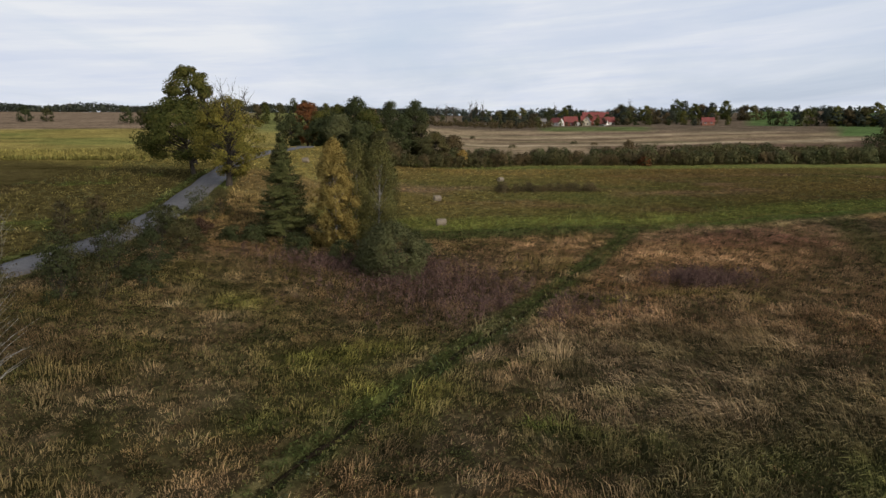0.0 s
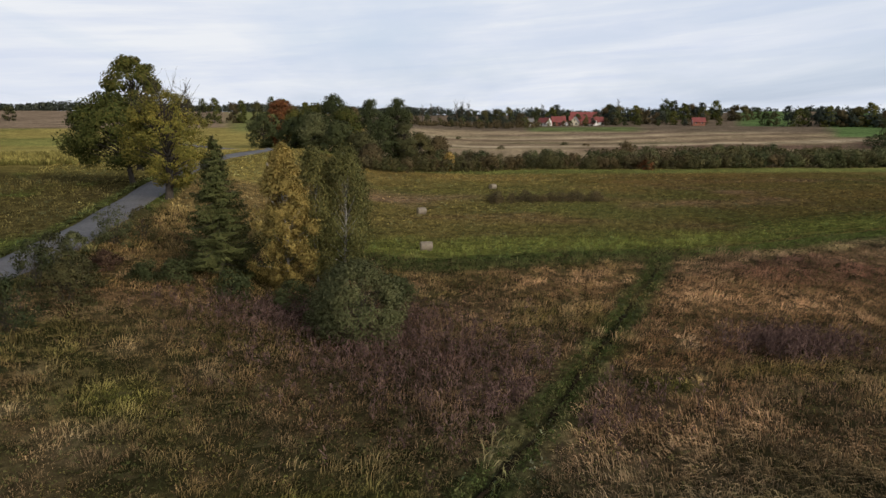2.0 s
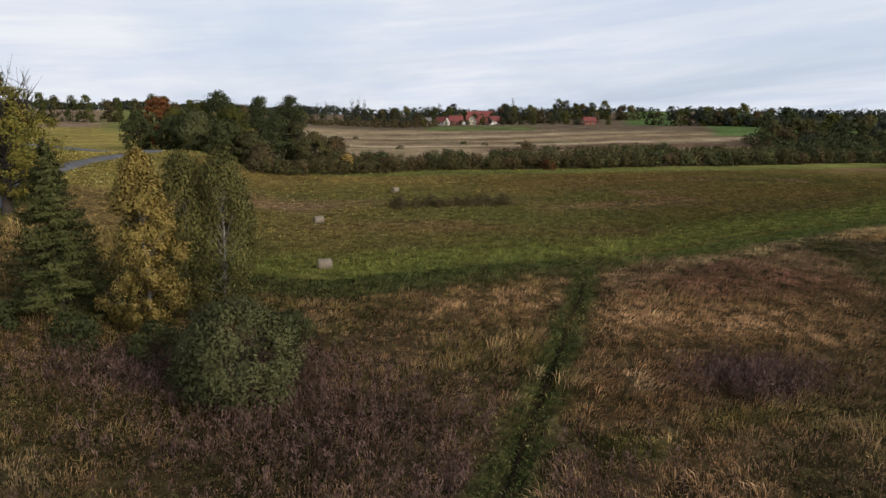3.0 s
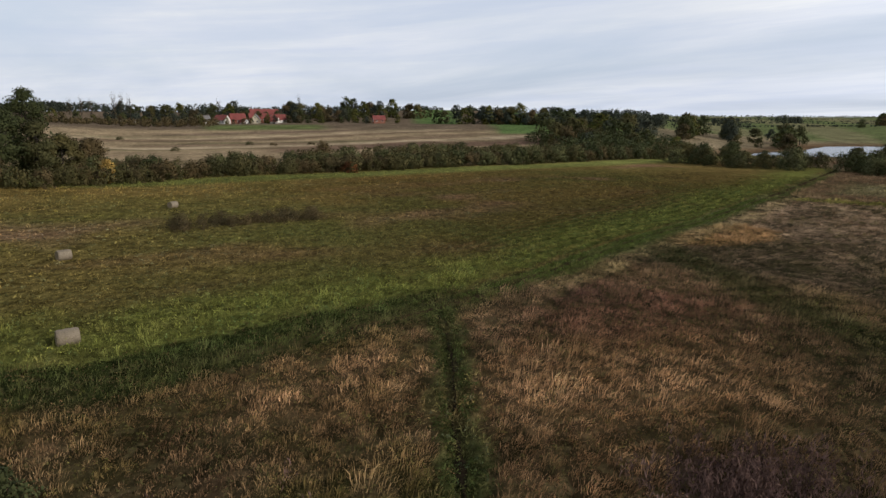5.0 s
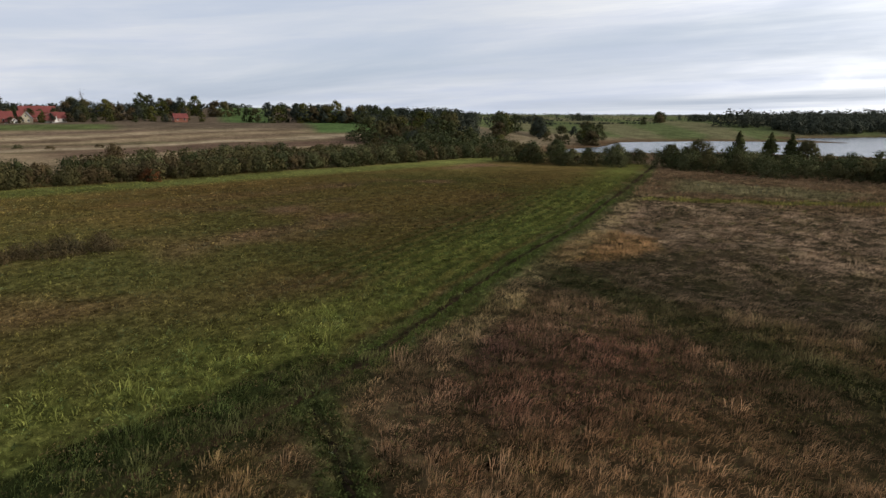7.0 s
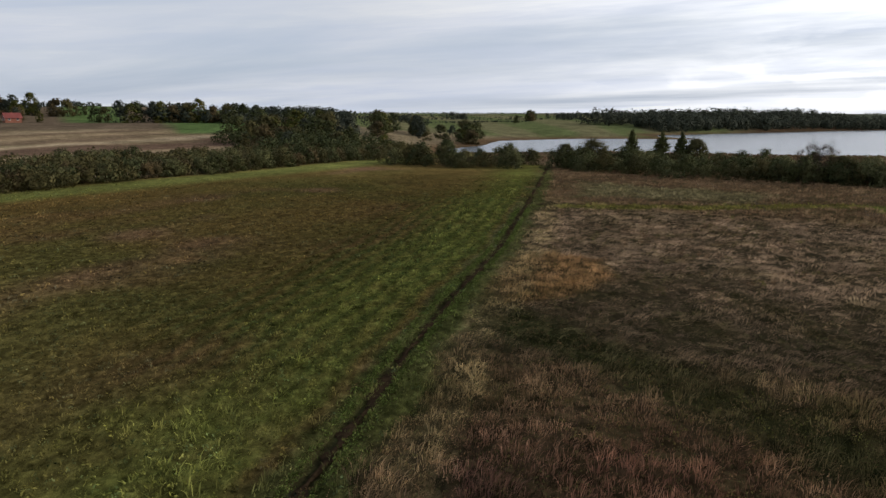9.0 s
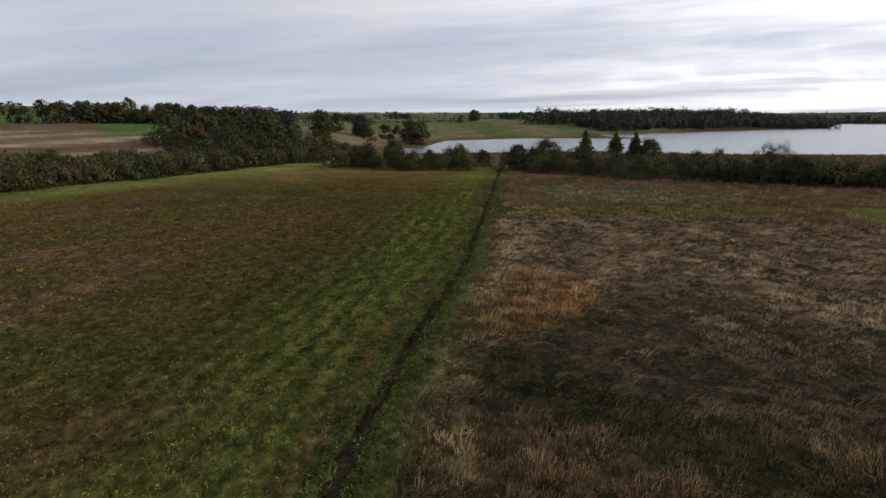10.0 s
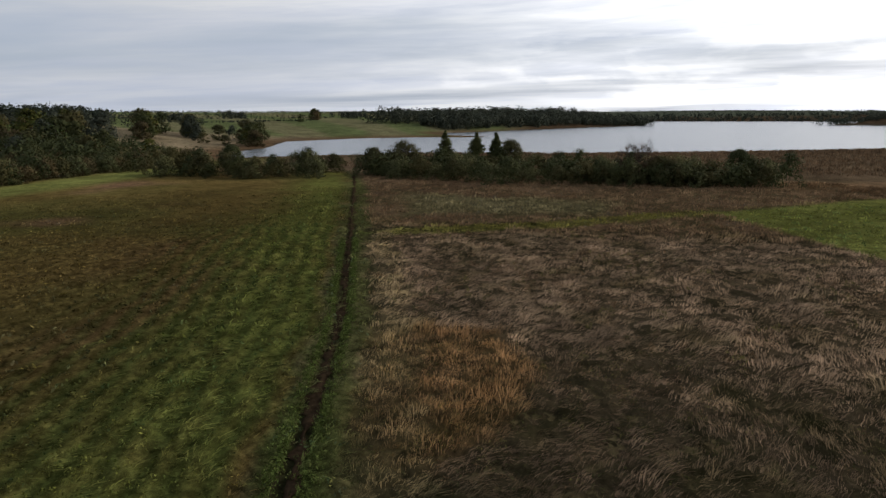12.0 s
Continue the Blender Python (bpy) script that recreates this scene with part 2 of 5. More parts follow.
def land(x, y):
    """Height of the ground, metres."""
    x, y = np.asarray(x, float), np.asarray(y, float)
    r, az = np.hypot(x, y), np.degrees(np.arctan2(x, y))
    z = 0.007 * np.clip(x, -60, 150) - 0.007 * np.clip(y, -60, 100)
    z = z + smooth(-7, -31, x) * np.clip(3.0 + 0.045 * (y - 69), 2.0, 5.5) * smooth(230, 150, r)
    west = smooth(6, -12, az) * smooth(-175, -140, az)
    z = z + west * (4.5 * smooth(120, 230, r) + 9.0 * smooth(250, 560, r) + 8.0 * smooth(600, 1000, r))
    north = smooth(-10, 5, az) * smooth(52, 40, az)
    z = z + north * (6.6 * smooth(330, 545, r) + 8.5 * smooth(545, 800, r) + 5 * smooth(900, 1800, r))
    z = z + 6.0 * bump(x, y, 330, 640, 120, 90, 20)
    east = smooth(40, 52, az) * smooth(125, 112, az)
    z = z + east * (7.0 * smooth(560, 1000, r) + 12 * smooth(1000, 2000, r) * smooth(88, 66, az))
    south = smooth(112, 150, np.abs(az))
    z = z + south * 14 * smooth(200, 900, r)
    z = z + 12 * smooth(2200, 4200, r) * (0.6 + 0.4 * np.sin(az * 0.21))
    z = z + 0.12 * np.sin(x * 0.11 + 1.3) * np.sin(y * 0.093) * smooth(400, 100, r)
    z = z + 17 * smooth(1980, 2700, r) * smooth(66, 78, az) * smooth(128, 114, az)
    if LAKE:
        d = signed(x, y, LAKE)
        shore = LAKE_Z + 0.15 + (z - LAKE_Z) * smooth(0, 75, -d)
        z = np.where(d > 0, LAKE_Z + 0.15 - np.minimum(3.5, 0.06 * d), shore)
    return z

# ---- end of land ----


# ---- mesh helpers ----
def quads(name, v, mat, tint=None, out=None):
    """A mesh of loose four-cornered faces from an array of their corners (n*4, 3)."""
    n = len(v)
    if out is not None:
        # leaves turn their upper side away from the heart of the crown
        q = np.asarray(v, float).reshape(-1, 4, 3)
        out = unit(out + 0.13 * np.random.default_rng(len(v)).normal(size=out.shape))
        back = np.einsum("ij,ij->i", np.cross(q[:, 1] - q[:, 0], q[:, 2] - q[:, 0]), out) < 0
        q[back] = q[back][:, [0, 3, 2, 1]]
        v = q.reshape(-1, 3)
    me = bpy.data.meshes.new(name)
    me.vertices.add(n)
    me.vertices.foreach_set("co", np.asarray(v, np.float32).ravel())
    me.loops.add(n)
    me.loops.foreach_set("vertex_index", np.arange(n, dtype=np.int32))
    me.polygons.add(n // 4)
    me.polygons.foreach_set("loop_start", np.arange(0, n, 4, dtype=np.int32))
    me.update(calc_edges=True)
    if tint is not None:
        a = me.attributes.new("tint", "FLOAT_COLOR", "POINT")
        a.data.foreach_set("color", np.c_[np.repeat(tint, 4, 0), np.ones(n)].astype(np.float32).ravel())
    me.materials.append(mat)
    if out is not None:
        me.polygons.foreach_set("use_smooth", np.ones(n // 4, bool))
        me.normals_split_custom_set_from_vertices(np.repeat(out, 4, 0).astype(np.float32))
    return me


def part(name, me, parent, label="", mat=None):
    """Links a mesh or bmesh as one mesh object under a thing or under a part."""
    if isinstance(me, bmesh.types.BMesh):
        data = bpy.data.meshes.new(name)
        me.to_mesh(data)
        me.free()
        me = data
    if mat:
        me.materials.append(mat)
    ob = new(name, me)
    ob.parent = parent
    return tagged(ob, label)


def tube(bm, pts, radii, sides=6):
    rings = []
    for i, p in enumerate(pts):
        p = Vector(p)
        d = (Vector(pts[min(i + 1, len(pts) - 1)]) - Vector(pts[max(i - 1, 0)])).normalized()
        u = d.orthogonal().normalized()
        w = d.cross(u)
        rings.append([bm.verts.new(p + (u * math.cos(a) + w * math.sin(a)) * radii[i]) for a in (2 * math.pi * k / sides for k in range(sides))])
    for a, b in zip(rings, rings[1:]):
        for k in range(sides):
            f = bm.faces.new((a[k], a[(k + 1) % sides], b[(k + 1) % sides], b[k]))
            f.smooth = True
    bm.faces.new(rings[-1])


def box(bm, x0, x1, y0, y1, z0, z1):
    v = [bm.verts.new((x, y, z)) for z in (z0, z1) for x, y in ((x0, y0), (x1, y0), (x1, y1), (x0, y1))]
    for q in ((0, 3, 2, 1), (4, 5, 6, 7), (0, 1, 5, 4), (1, 2, 6, 5), (2, 3, 7, 6), (3, 0, 4, 7)):
        bm.faces.new([v[i] for i in q])


def unit(a):
    return a / np.maximum(np.linalg.norm(a, axis=-1, keepdims=True), 1e-9)


def leaf_cards(c, rng, size, slim=0.55, hang=0.0, face=None):
    """Rhombic leaves, or sprays of leaves, at the places c; hang turns their length downwards, face lays them along the crown's surface."""
    n = len(c)
    u = unit(rng.normal(size=(n, 3)) * (1, 1, 1 - 0.5 * hang) - (0, 0, 2.2 * hang))
    if face is None:
        w = unit(np.cross(u, rng.normal(size=(n, 3))))
    else:
        up_ = unit(unit(face) + 0.42 * rng.normal(size=(n, 3)))
        w = unit(np.cross(up_, u))
        u = np.cross(w, up_)
    s = (size * rng.uniform(0.6, 1.35, n))[:, None]
    return np.stack([c - u * s, c + w * s * slim, c + u * s, c - w * s * slim], 1).reshape(-1, 3)


PROFILE = {
    "round": lambda t: np.sqrt(np.clip(1 - (2 * t - 1) ** 2, 0, 1)) * (1.08 - 0.25 * t),
    "tall": lambda t: np.clip(np.sin(np.pi * np.clip(t, 0, 1) ** 0.8), 0, 1) ** 0.6,
    "cone": lambda t: np.clip(1.02 - t, 0, 1) ** 0.8 * smooth(-0.05, 0.12, t),
    "birch": lambda t: np.clip(1.03 - t, 0, 1) ** 0.55 * (0.8 + 0.2 * smooth(0, 0.25, t)),
    "dome": lambda t: np.clip(1 - t ** 2.4, 0, 1) ** 0.5 * smooth(-0.25, 0.22, t),
    "flame": lambda t: np.interp(t, [0, 0.1, 0.32, 0.55, 0.8, 0.93, 1], [0.5, 0.85, 1.0, 0.84, 0.5, 0.24, 0.05]),
    "column": lambda t: np.interp(t, [0, 0.15, 0.45, 0.75, 0.92, 1], [0.8, 0.95, 1.0, 0.86, 0.55, 0.2]),
    "bush": lambda t: np.sqrt(np.clip(1 - t ** 2.2, 0, 1)) * (0.85 + 0.15 * smooth(0, 0.3, t)),
}


def plant(kind, label, category, place, h, width, leaf, seed, profile="round", base=0.25, clumps=60, leaves=90, size=0.22,
          clump=0.13, bark=None, stem=0.02, slim=0.55, hang=0.0, hollow=0.5, twigs=0, lean=0.0, group="", limbs=True, stems=1, flat=True, twig_rise=1.0):
    """A tree or shrub: a tapered trunk with limbs reaching to clumps of leaves, whose outline is uneven."""
    rng = np.random.default_rng(seed)
    thing = new(kind)
    x, y = place
    thing.matrix_world = pose(x, y, float(land(x, y)) - 0.05, 0, 0, float(rng.uniform(0, 360)) if not lean else 0)
    z0 = base * h
    t = rng.uniform(0, 1, clumps) ** 0.85
    ang = rng.uniform(0, 2 * np.pi, clumps) + np.arange(clumps) * 2.4
    lobes = 1 + 0.16 * np.sin(2 * ang + seed) + 0.1 * np.sin(3 * ang + 2.1 * seed + 5 * t)
    rr = (hollow + (1 - hollow) * rng.uniform(0, 1, clumps) ** 0.5) * 0.5 * width * (1 - clump) * PROFILE[profile](t) * lobes
    c = np.c_[rr * np.cos(ang), rr * np.sin(ang), z0 + t * (h - z0) * (1 - 0.5 * clump)]
    c[:, 0] += lean * (c[:, 2] / h)
    # trunk, limbs
    bm = bmesh.new()
    r0 = stem * h
    for k in range(stems):
        a = 2 * math.pi * k / stems + seed
        off = 0.0 if stems == 1 else 0.1 * width
        bend = [(off * math.cos(a) * (0.4 + 2.2 * s) + 0.012 * h * math.sin(7 * s + seed) + lean * s, off * math.sin(a) * (0.4 + 2.2 * s) + 0.012 * h * math.cos(5 * s + seed), h * 0.93 * s) for s in (0, 0.04, 0.2, 0.4, 0.6, 0.8, 1)]
        tube(bm, bend, [r0 * f / (1 if stems == 1 else 1.8) for f in (1.5, 1.05, 0.9, 0.72, 0.5, 0.3, 0.08)], 8 if stems == 1 else 5)
    if limbs:
        for p in c[:: max(1, clumps // 45)]:
            s = max(0.12, min(0.85, (p[2] / h) * 0.72))
            foot = Vector((0.012 * h * math.sin(7 * s + seed) + lean * s, 0.012 * h * math.cos(5 * s + seed), h * 0.93 * s))
            tip = Vector(p)
            mid = foot.lerp(tip, 0.5) + Vector((0, 0, 0.05 * (tip - foot).length))
            tube(bm, [foot, mid, tip], [r0 * 0.34 * (1.1 - s), r0 * 0.2 * (1.1 - s), r0 * 0.05], 4)
    for k in range(twigs):
        a, s = rng.uniform(0, 6.28), rng.uniform(0.55, 0.9)
        foot = Vector((lean * s, 0, h * 0.93 * s))
        tip = foot + Vector((math.cos(a) * width * 0.3, math.sin(a) * width * 0.3, h * twig_rise * rng.uniform(0.16, 0.34)))
        mid = foot.lerp(tip, 0.5) + Vector((math.cos(a) * 0.3, math.sin(a) * 0.3, -0.2))
        tube(bm, [foot, mid, tip], [r0 * 0.2, r0 * 0.12, r0 * 0.03], 4)
        for q in range(8):
            b = mid.lerp(tip, rng.uniform(0.1, 0.9))
            e = b + Vector(rng.normal(size=3) * 0.05 * h) + Vector((0, 0, 0.06 * h))
            tube(bm, [b, e], [r0 * 0.06, r0 * 0.02], 3)
    part("trunk", bm, thing, "", bark or M_BARK)
    # leaves
    each = np.maximum(8, (leaves * rng.uniform(0.55, 1.4, clumps)).astype(int))
    idx = np.repeat(np.arange(clumps), each)
    spread = clump * width * rng.uniform(0.7, 1.25, clumps)
    d = unit(rng.normal(size=(len(idx), 3))) * rng.uniform(0, 1, (len(idx), 1)) ** 0.45
    p = c[idx] + d * spread[idx, None] * (1, 1, 0.75 + 0.8 * hang)
    p[:, 2] = np.maximum(p[:, 2], 0.12)
    part("crown", quads("crown", leaf_cards(p, rng, size, slim, hang, unit(d) + 0.6 * unit(p - (lean * 0.5, 0, 0.4 * h)) if flat else None), leaf, out=unit(d) + unit(p - (lean * 0.5, 0, 0.5 * h)) * 0.9 + (0, 0, 0.4)), thing)
    return tagged(thing, label, category, group)


def spruce(place, h, width, seed, label, dense=1.0, needle=0.085, group=""):
    rng = np.random.default_rng(seed)
    thing = new("spruce_tree")
    thing.matrix_world = pose(*place, float(land(*place)) - 0.05)
    bm = bmesh.new()
    tube(bm, [(0, 0, 0), (0, 0, h * 0.5), (0, 0, h)], [0.2, 0.11, 0.015], 8)
    cards, outs = [], []
    z = 0.6
    while z < h - 0.2:
        t = z / h
        reach = 0.5 * width * (1 - t) ** 0.9 + 0.14
        for k in range(9 if t < 0.8 else 6):
            a, r = rng.uniform(0, 6.283), reach * rng.uniform(0.68, 1.2)
            out = np.array([math.cos(a), math.sin(a), 0.0])
            side = np.array([-math.sin(a), math.cos(a), 0.0])
            z0 = z + rng.uniform(-0.22, 0.22)
            if k < 6:
                tube(bm, [(0, 0, z0), tuple(out * r * 0.6 + (0, 0, z0 - 0.1 * r)), tuple(out * r + (0, 0, z0 - 0.1 * r))], [0.03 * (1 - t) + 0.006, 0.014, 0.004], 3)
            m = max(10, int(110 * dense * r))
            q = rng.uniform(0.1, 1.0, m)
            fan = rng.normal(size=m) * (0.07 + 0.2 * r * q * (1.12 - q))
            c = out * (r * q)[:, None] + side * fan[:, None] + np.c_[np.zeros((m, 2)), z0 - 0.34 * r * q * (1.25 - q) - np.abs(rng.normal(size=m)) * 0.13 - 0.25 * np.abs(fan)]
            cards.append(leaf_cards(c, rng, needle, 0.36, 0.25))
            outs.append(unit(out * 0.8 + np.array([0, 0, 0.75]) + side * fan[:, None] * 0.8))
        z += 0.37 - 0.17 * t
    part("trunk", bm, thing, "", M_BARK)
    part("crown", quads("crown", np.concatenate(cards), L_SPRUCE, out=np.concatenate(outs)), thing)
    return tagged(thing, label, "spruce tree", group)


def scatter(proto, places, seed, lo=0.8, hi=1.25):
    rng = random.Random(seed)
    for x, y in places:
        s = rng.uniform(lo, hi)
        m = pose(x, y, float(land(x, y)) - 0.05, 0, 0, rng.uniform(0, 360)) @ Matrix.Diagonal((s * rng.uniform(0.9, 1.12), s * rng.uniform(0.9, 1.12), s * rng.uniform(0.9, 1.12), 1))
        copy_thing(proto, m)


def far_wood(name, label, line, depth, h, trees, seed, leaf=None, cards=34, jitter=0.16, leaf_size=0.11):
    """A distant wood: crowns beyond counting along a line."""
    rng = np.random.default_rng(seed)
    pts = np.array(line, float)
    seg = np.r_[0, np.cumsum(np.hypot(*np.diff(pts, axis=0).T))]
    s = rng.uniform(0, seg[-1], trees)
    x, y = np.interp(s, seg, pts[:, 0]), np.interp(s, seg, pts[:, 1])
    d = unit(pts[-1] - pts[0])
    off = rng.uniform(-0.5, 0.5, trees) * depth
    x, y = x - d[1] * off, y + d[0] * off
    z = land(x, y)
    hh = h * rng.uniform(1 - jitter, 1 + jitter, trees) * (0.85 + 0.15 * np.sin(s * 0.05 + seed))
    idx = np.repeat(np.arange(trees), cards)
    dd = unit(rng.normal(size=(len(idx), 3))) * rng.uniform(0.35, 1, (len(idx), 1)) ** 0.4
    c = np.c_[x[idx], y[idx], z[idx] + 0.46 * hh[idx]] + dd * np.c_[0.42 * hh[idx], 0.42 * hh[idx], 0.5 * hh[idx]]
    ob = new(name, quads(name, leaf_cards(c, rng, leaf_size * h, 0.8, face=dd), leaf or L_FAR, out=unit(dd) + (0, 0, 0.5)))
    return tagged(ob, label, "wood", kind="stuff")


# ---- ground cover: what grows where ----
EDGE = [(-40, 90), (-24, 84), (-12, 78), (0.8, 73), (7.8, 74.5), (24.6, 78.3), (47, 87.2), (72, 95.8), (97, 106), (146, 126.3), (166, 135), (240, 172)]
TRACK = [(-20, -12), (-12, 8), (-6.1, 21.2), (-3.5, 26.6), (0.6, 34.3), (6.3, 44.4), (13.2, 57.7), (16.6, 64.3), (20.5, 71.8), (22, 76)]
STRIPE = [(58, 93), (51.7, 84.6), (47.4, 72.1), (43.2, 62.9), (41, 54), (42, 44)]
ROAD = [(-60, -10), (-44, 22), (-34, 42), (-30.4, 56), (-30.2, 66), (-31.4, 76), (-33.2, 87), (-35.8, 102), (-38.5, 120), (-40, 138), (-36.5, 154), (-34, 168), (-44, 190), (-70, 230), (-130, 300)]
GREEN_FIELD = [(126, 66), (96, 53.5), (60, 38), (80, -40), (190, -60), (160, 12), (147, 38)]
STAND = [(70, 93.5), (73, 84), (66, 79.5), (57, 81.5), (51, 85.5), (53, 88), (61, 91)]
PALE = [(140, 116), (136, 77), (119, 77), (112, 107)]


def wob(x, y, scale, seed=0.0):
    """Smooth variation between about -1 and 1."""
    a, b = x / scale + seed, y / scale + 1.7 * seed
    return (np.sin(a * 1.0 + 1.3 * np.sin(b * 0.7 + seed)) * np.sin(b * 1.1 + 1.1 * np.sin(a * 0.83)) + 0.5 * np.sin(a * 2.3 + b * 1.9 + np.sin(a * 1.7)) * np.sin(b * 2.7 - a * 1.1) + 0.3 * np.sin(a * 4.7 - b * 3.1) * np.sin(b * 5.3 + a * 2.2)) / 1.4


def blend(c, mask, to):
    m = np.clip(mask, 0, 1)[:, None]
    return c * (1 - m) + np.array(to) * m


def cover(x, y, fine=True):
    """Base colour, height of growth (m), density and tuft lean for places on the ground."""
    x, y = np.asarray(x, float).ravel(), np.asarray(y, float).ravel()
    r, az = np.hypot(x, y), np.degrees(np.arctan2(x, y))
    ye = np.interp(x, [p[0] for p in EDGE], [p[1] for p in EDGE])
    s = (y - ye) * 0.92 + 0.5 * wob(x, y, 3.0, 2.0)
    dt, at = line_distance(x, y, TRACK)
    dp = line_distance(x, y, STRIPE)[0]
    n1, n2, n3 = wob(x, y, 9.0), wob(x, y, 3.2, 4.0), wob(x, y, 1.3, 8.0)
    # rough dry grass
    col = np.tile(np.array((0.27, 0.2, 0.13)), (len(x), 1))
    col = blend(col, 0.5 + 0.9 * n1, (0.2, 0.13, 0.068))
    col = blend(col, 1.5 * n2 - 0.1, (0.105, 0.105, 0.036))
    col = blend(col, 1.7 * n3 - 0.4, (0.36, 0.275, 0.17))
    col = blend(col, -1.7 * wob(x, y, 2.1, 11.0) - 0.3, (0.07, 0.055, 0.032))
    high = np.clip(0.66 + 0.25 * n2 + 0.15 * n3, 0.52, 1.05)
    west = smooth(4, -8, x - np.interp(y, [p[1] for p in TRACK], [p[0] for p in TRACK]))
    col = blend(col, west * (0.5 + 0.4 * n2), (0.145, 0.12, 0.045))
    col = blend(col, west * (0.9 * wob(x, y, 6.0, 3.0) - 0.1), (0.115, 0.075, 0.045))
    high = high * (1 - 0.12 * west)
    upright = smooth(0, 2.0, signed(x, y, STAND) + 0.8 * n2)
    lay = (1 - upright) * smooth(44, 54, x + 0.25 * (y - 70)) * smooth(112, 100, x)
    col = blend(col, lay * 0.8, (0.265, 0.212, 0.152))
    col = col * (1 - 0.4 * lay * smooth(74, 56, x))[:, None]
    col = blend(col, lay * (1.1 * wob(x, y, 2.4, 1.0) - 0.2), (0.13, 0.11, 0.06))
    east_near = smooth(3, 12, x) * smooth(47, 37, y)
    col = blend(col, east_near * (0.5 + 0.45 * n2), (0.17, 0.135, 0.078))
    # patches of withered weeds
    for cx, cy, rx, ry, to in ((-1, 50, 8, 4.5, (0.085, 0.055, 0.045)), (5, 44, 6, 4, (0.1, 0.07, 0.05)), (-9, 58, 7, 3, (0.09, 0.06, 0.045)), (21, 51, 3.6, 2.3, (0.075, 0.045, 0.045)), (34, 68, 9, 6.5, (0.23, 0.13, 0.098)), (33, 76, 6, 4, (0.17, 0.105, 0.085)), (27, 60, 8, 5, (0.23, 0.145, 0.07)), (-4, 29, 5, 3, (0.2, 0.175, 0.06)), (37, 55, 6, 7, (0.12, 0.09, 0.055)), (28, 50, 5, 4, (0.14, 0.105, 0.06)), (49, 84, 5, 4, (0.1, 0.09, 0.06))):
        col = blend(col, 1.25 * bump(x, y, cx, cy, rx, ry, 12) * (0.8 + 0.35 * n2), to)
    straw = sum(bump(x, y, cx, cy, rx, ry, 25) for cx, cy, rx, ry in ((30, 58, 4, 4), (15, 70, 3, 2), (9, 67.5, 3.5, 4), (11, 42, 3, 2), (7, 41, 1.6, 1.2), (3.5, 31.5, 2, 1.2), (2.8, 45.5, 1.6, 1), (24, 60, 6, 4), (19.5, 63, 2.5, 3.5), (-9, 19, 5, 3)))
    col = blend(col, 0.9 * straw * (0.75 + 0.6 * n3), (0.42, 0.292, 0.17))
    lush = sum(bump(x, y, cx, cy, rx, ry) for cx, cy, rx, ry in ((-7, 34, 3.5, 1.8), (-2.5, 36, 2.5, 1.5), (12, 46, 1.6, 1.2), (17.7, 47.5, 2, 1), (-14, 44, 3, 2), (-3, 29, 2.5, 2)))
    col = blend(col, 0.85 * lush * (0.8 + 0.4 * n3), (0.16, 0.165, 0.035))
    for cx, cy, rx, ry in ((14.5, 21.2, 5, 2.6), (9, 24.5, 2.2, 1.2), (9.5, 29, 1.8, 1), (-8, 26, 2.5, 1.6), (4.5, 25.5, 2, 1)):
        col = blend(col, 0.9 * bump(x, y, cx, cy, rx, ry) * (0.75 + 0.6 * n3), (0.105, 0.125, 0.032))
    col = blend(col, upright * (0.75 + 0.3 * n3), (0.31, 0.21, 0.105))
    col = blend(col, smooth(3.4, 1.0, dp + 0.6 * n2) * 0.8, (0.07, 0.082, 0.035))
    warm = smooth(38, 52, y + 0.5 * x)[:, None]
    col = col * (np.array((1.03, 0.99, 0.94)) * (1 - warm) + np.array((1.12, 0.97, 0.9)) * warm) * (1 - 0.2 * smooth(20, 31, x) * smooth(36, 46, y) * smooth(60, 46, x))[:, None]
    # reeds and pale sedge towards the lake
    reed = smooth(100, 114, x) * smooth(0.5, -2, s)
    col = blend(col, reed, (0.16, 0.105, 0.062))
    col = blend(col, reed * smooth(0, 5, signed(x, y, PALE) + 2 * n2), (0.175, 0.15, 0.08))
    col = blend(col, reed * smooth(150, 158, x), (0.18, 0.115, 0.065))
    high = high * (1 - 0.35 * reed)
    col = blend(col, smooth(2.8, 1.4, line_distance(x, y, [(101, 105), (112, 84), (126, 66)])[0] + n2), (0.165, 0.15, 0.04))
    # mown meadow
    mead = smooth(0.2, 1.2, s)
    green = np.tile(np.array((0.118, 0.102, 0.03)), (len(x), 1))
    green = blend(green, 0.45 + 0.8 * wob(x, y, 14.0, 1.0), (0.086, 0.092, 0.025))
    green = blend(green, smooth(45, 95, s) * (0.7 + 0.5 * n1), (0.175, 0.135, 0.04))
    green = blend(green, 1.2 * wob(x * 0.6, y, 11.0, 6.0) - 0.45, (0.12, 0.085, 0.035))
    green = blend(green, 0.9 * smooth(20, 34, s) * smooth(60, 44, s) * smooth(0.1, 0.7, wob(x, y, 17, 9)), (0.17, 0.12, 0.06))
    green = green * (0.95 + 0.26 * smooth(6, 26, s) * smooth(70, 30, x) + 0.12 * smooth(8, 26, s) * smooth(30, 60, x))[:, None]
    green = green * (1 - 0.1 * smooth(34, 50, x) * smooth(12, 18, s))[:, None]
    green = green * np.array((1.1, 1.0, 1.14)) * (1 - 0.12 * smooth(22, 40, x) * smooth(2, 14, s) * smooth(62, 38, s) * smooth(150, 110, y))[:, None] * (1 + 0.06 * smooth(20, 40, x)[:, None] * np.array((1, -0.4, 0.3)))
    wide = 7.5 + 2 * smooth(60, 15, x)
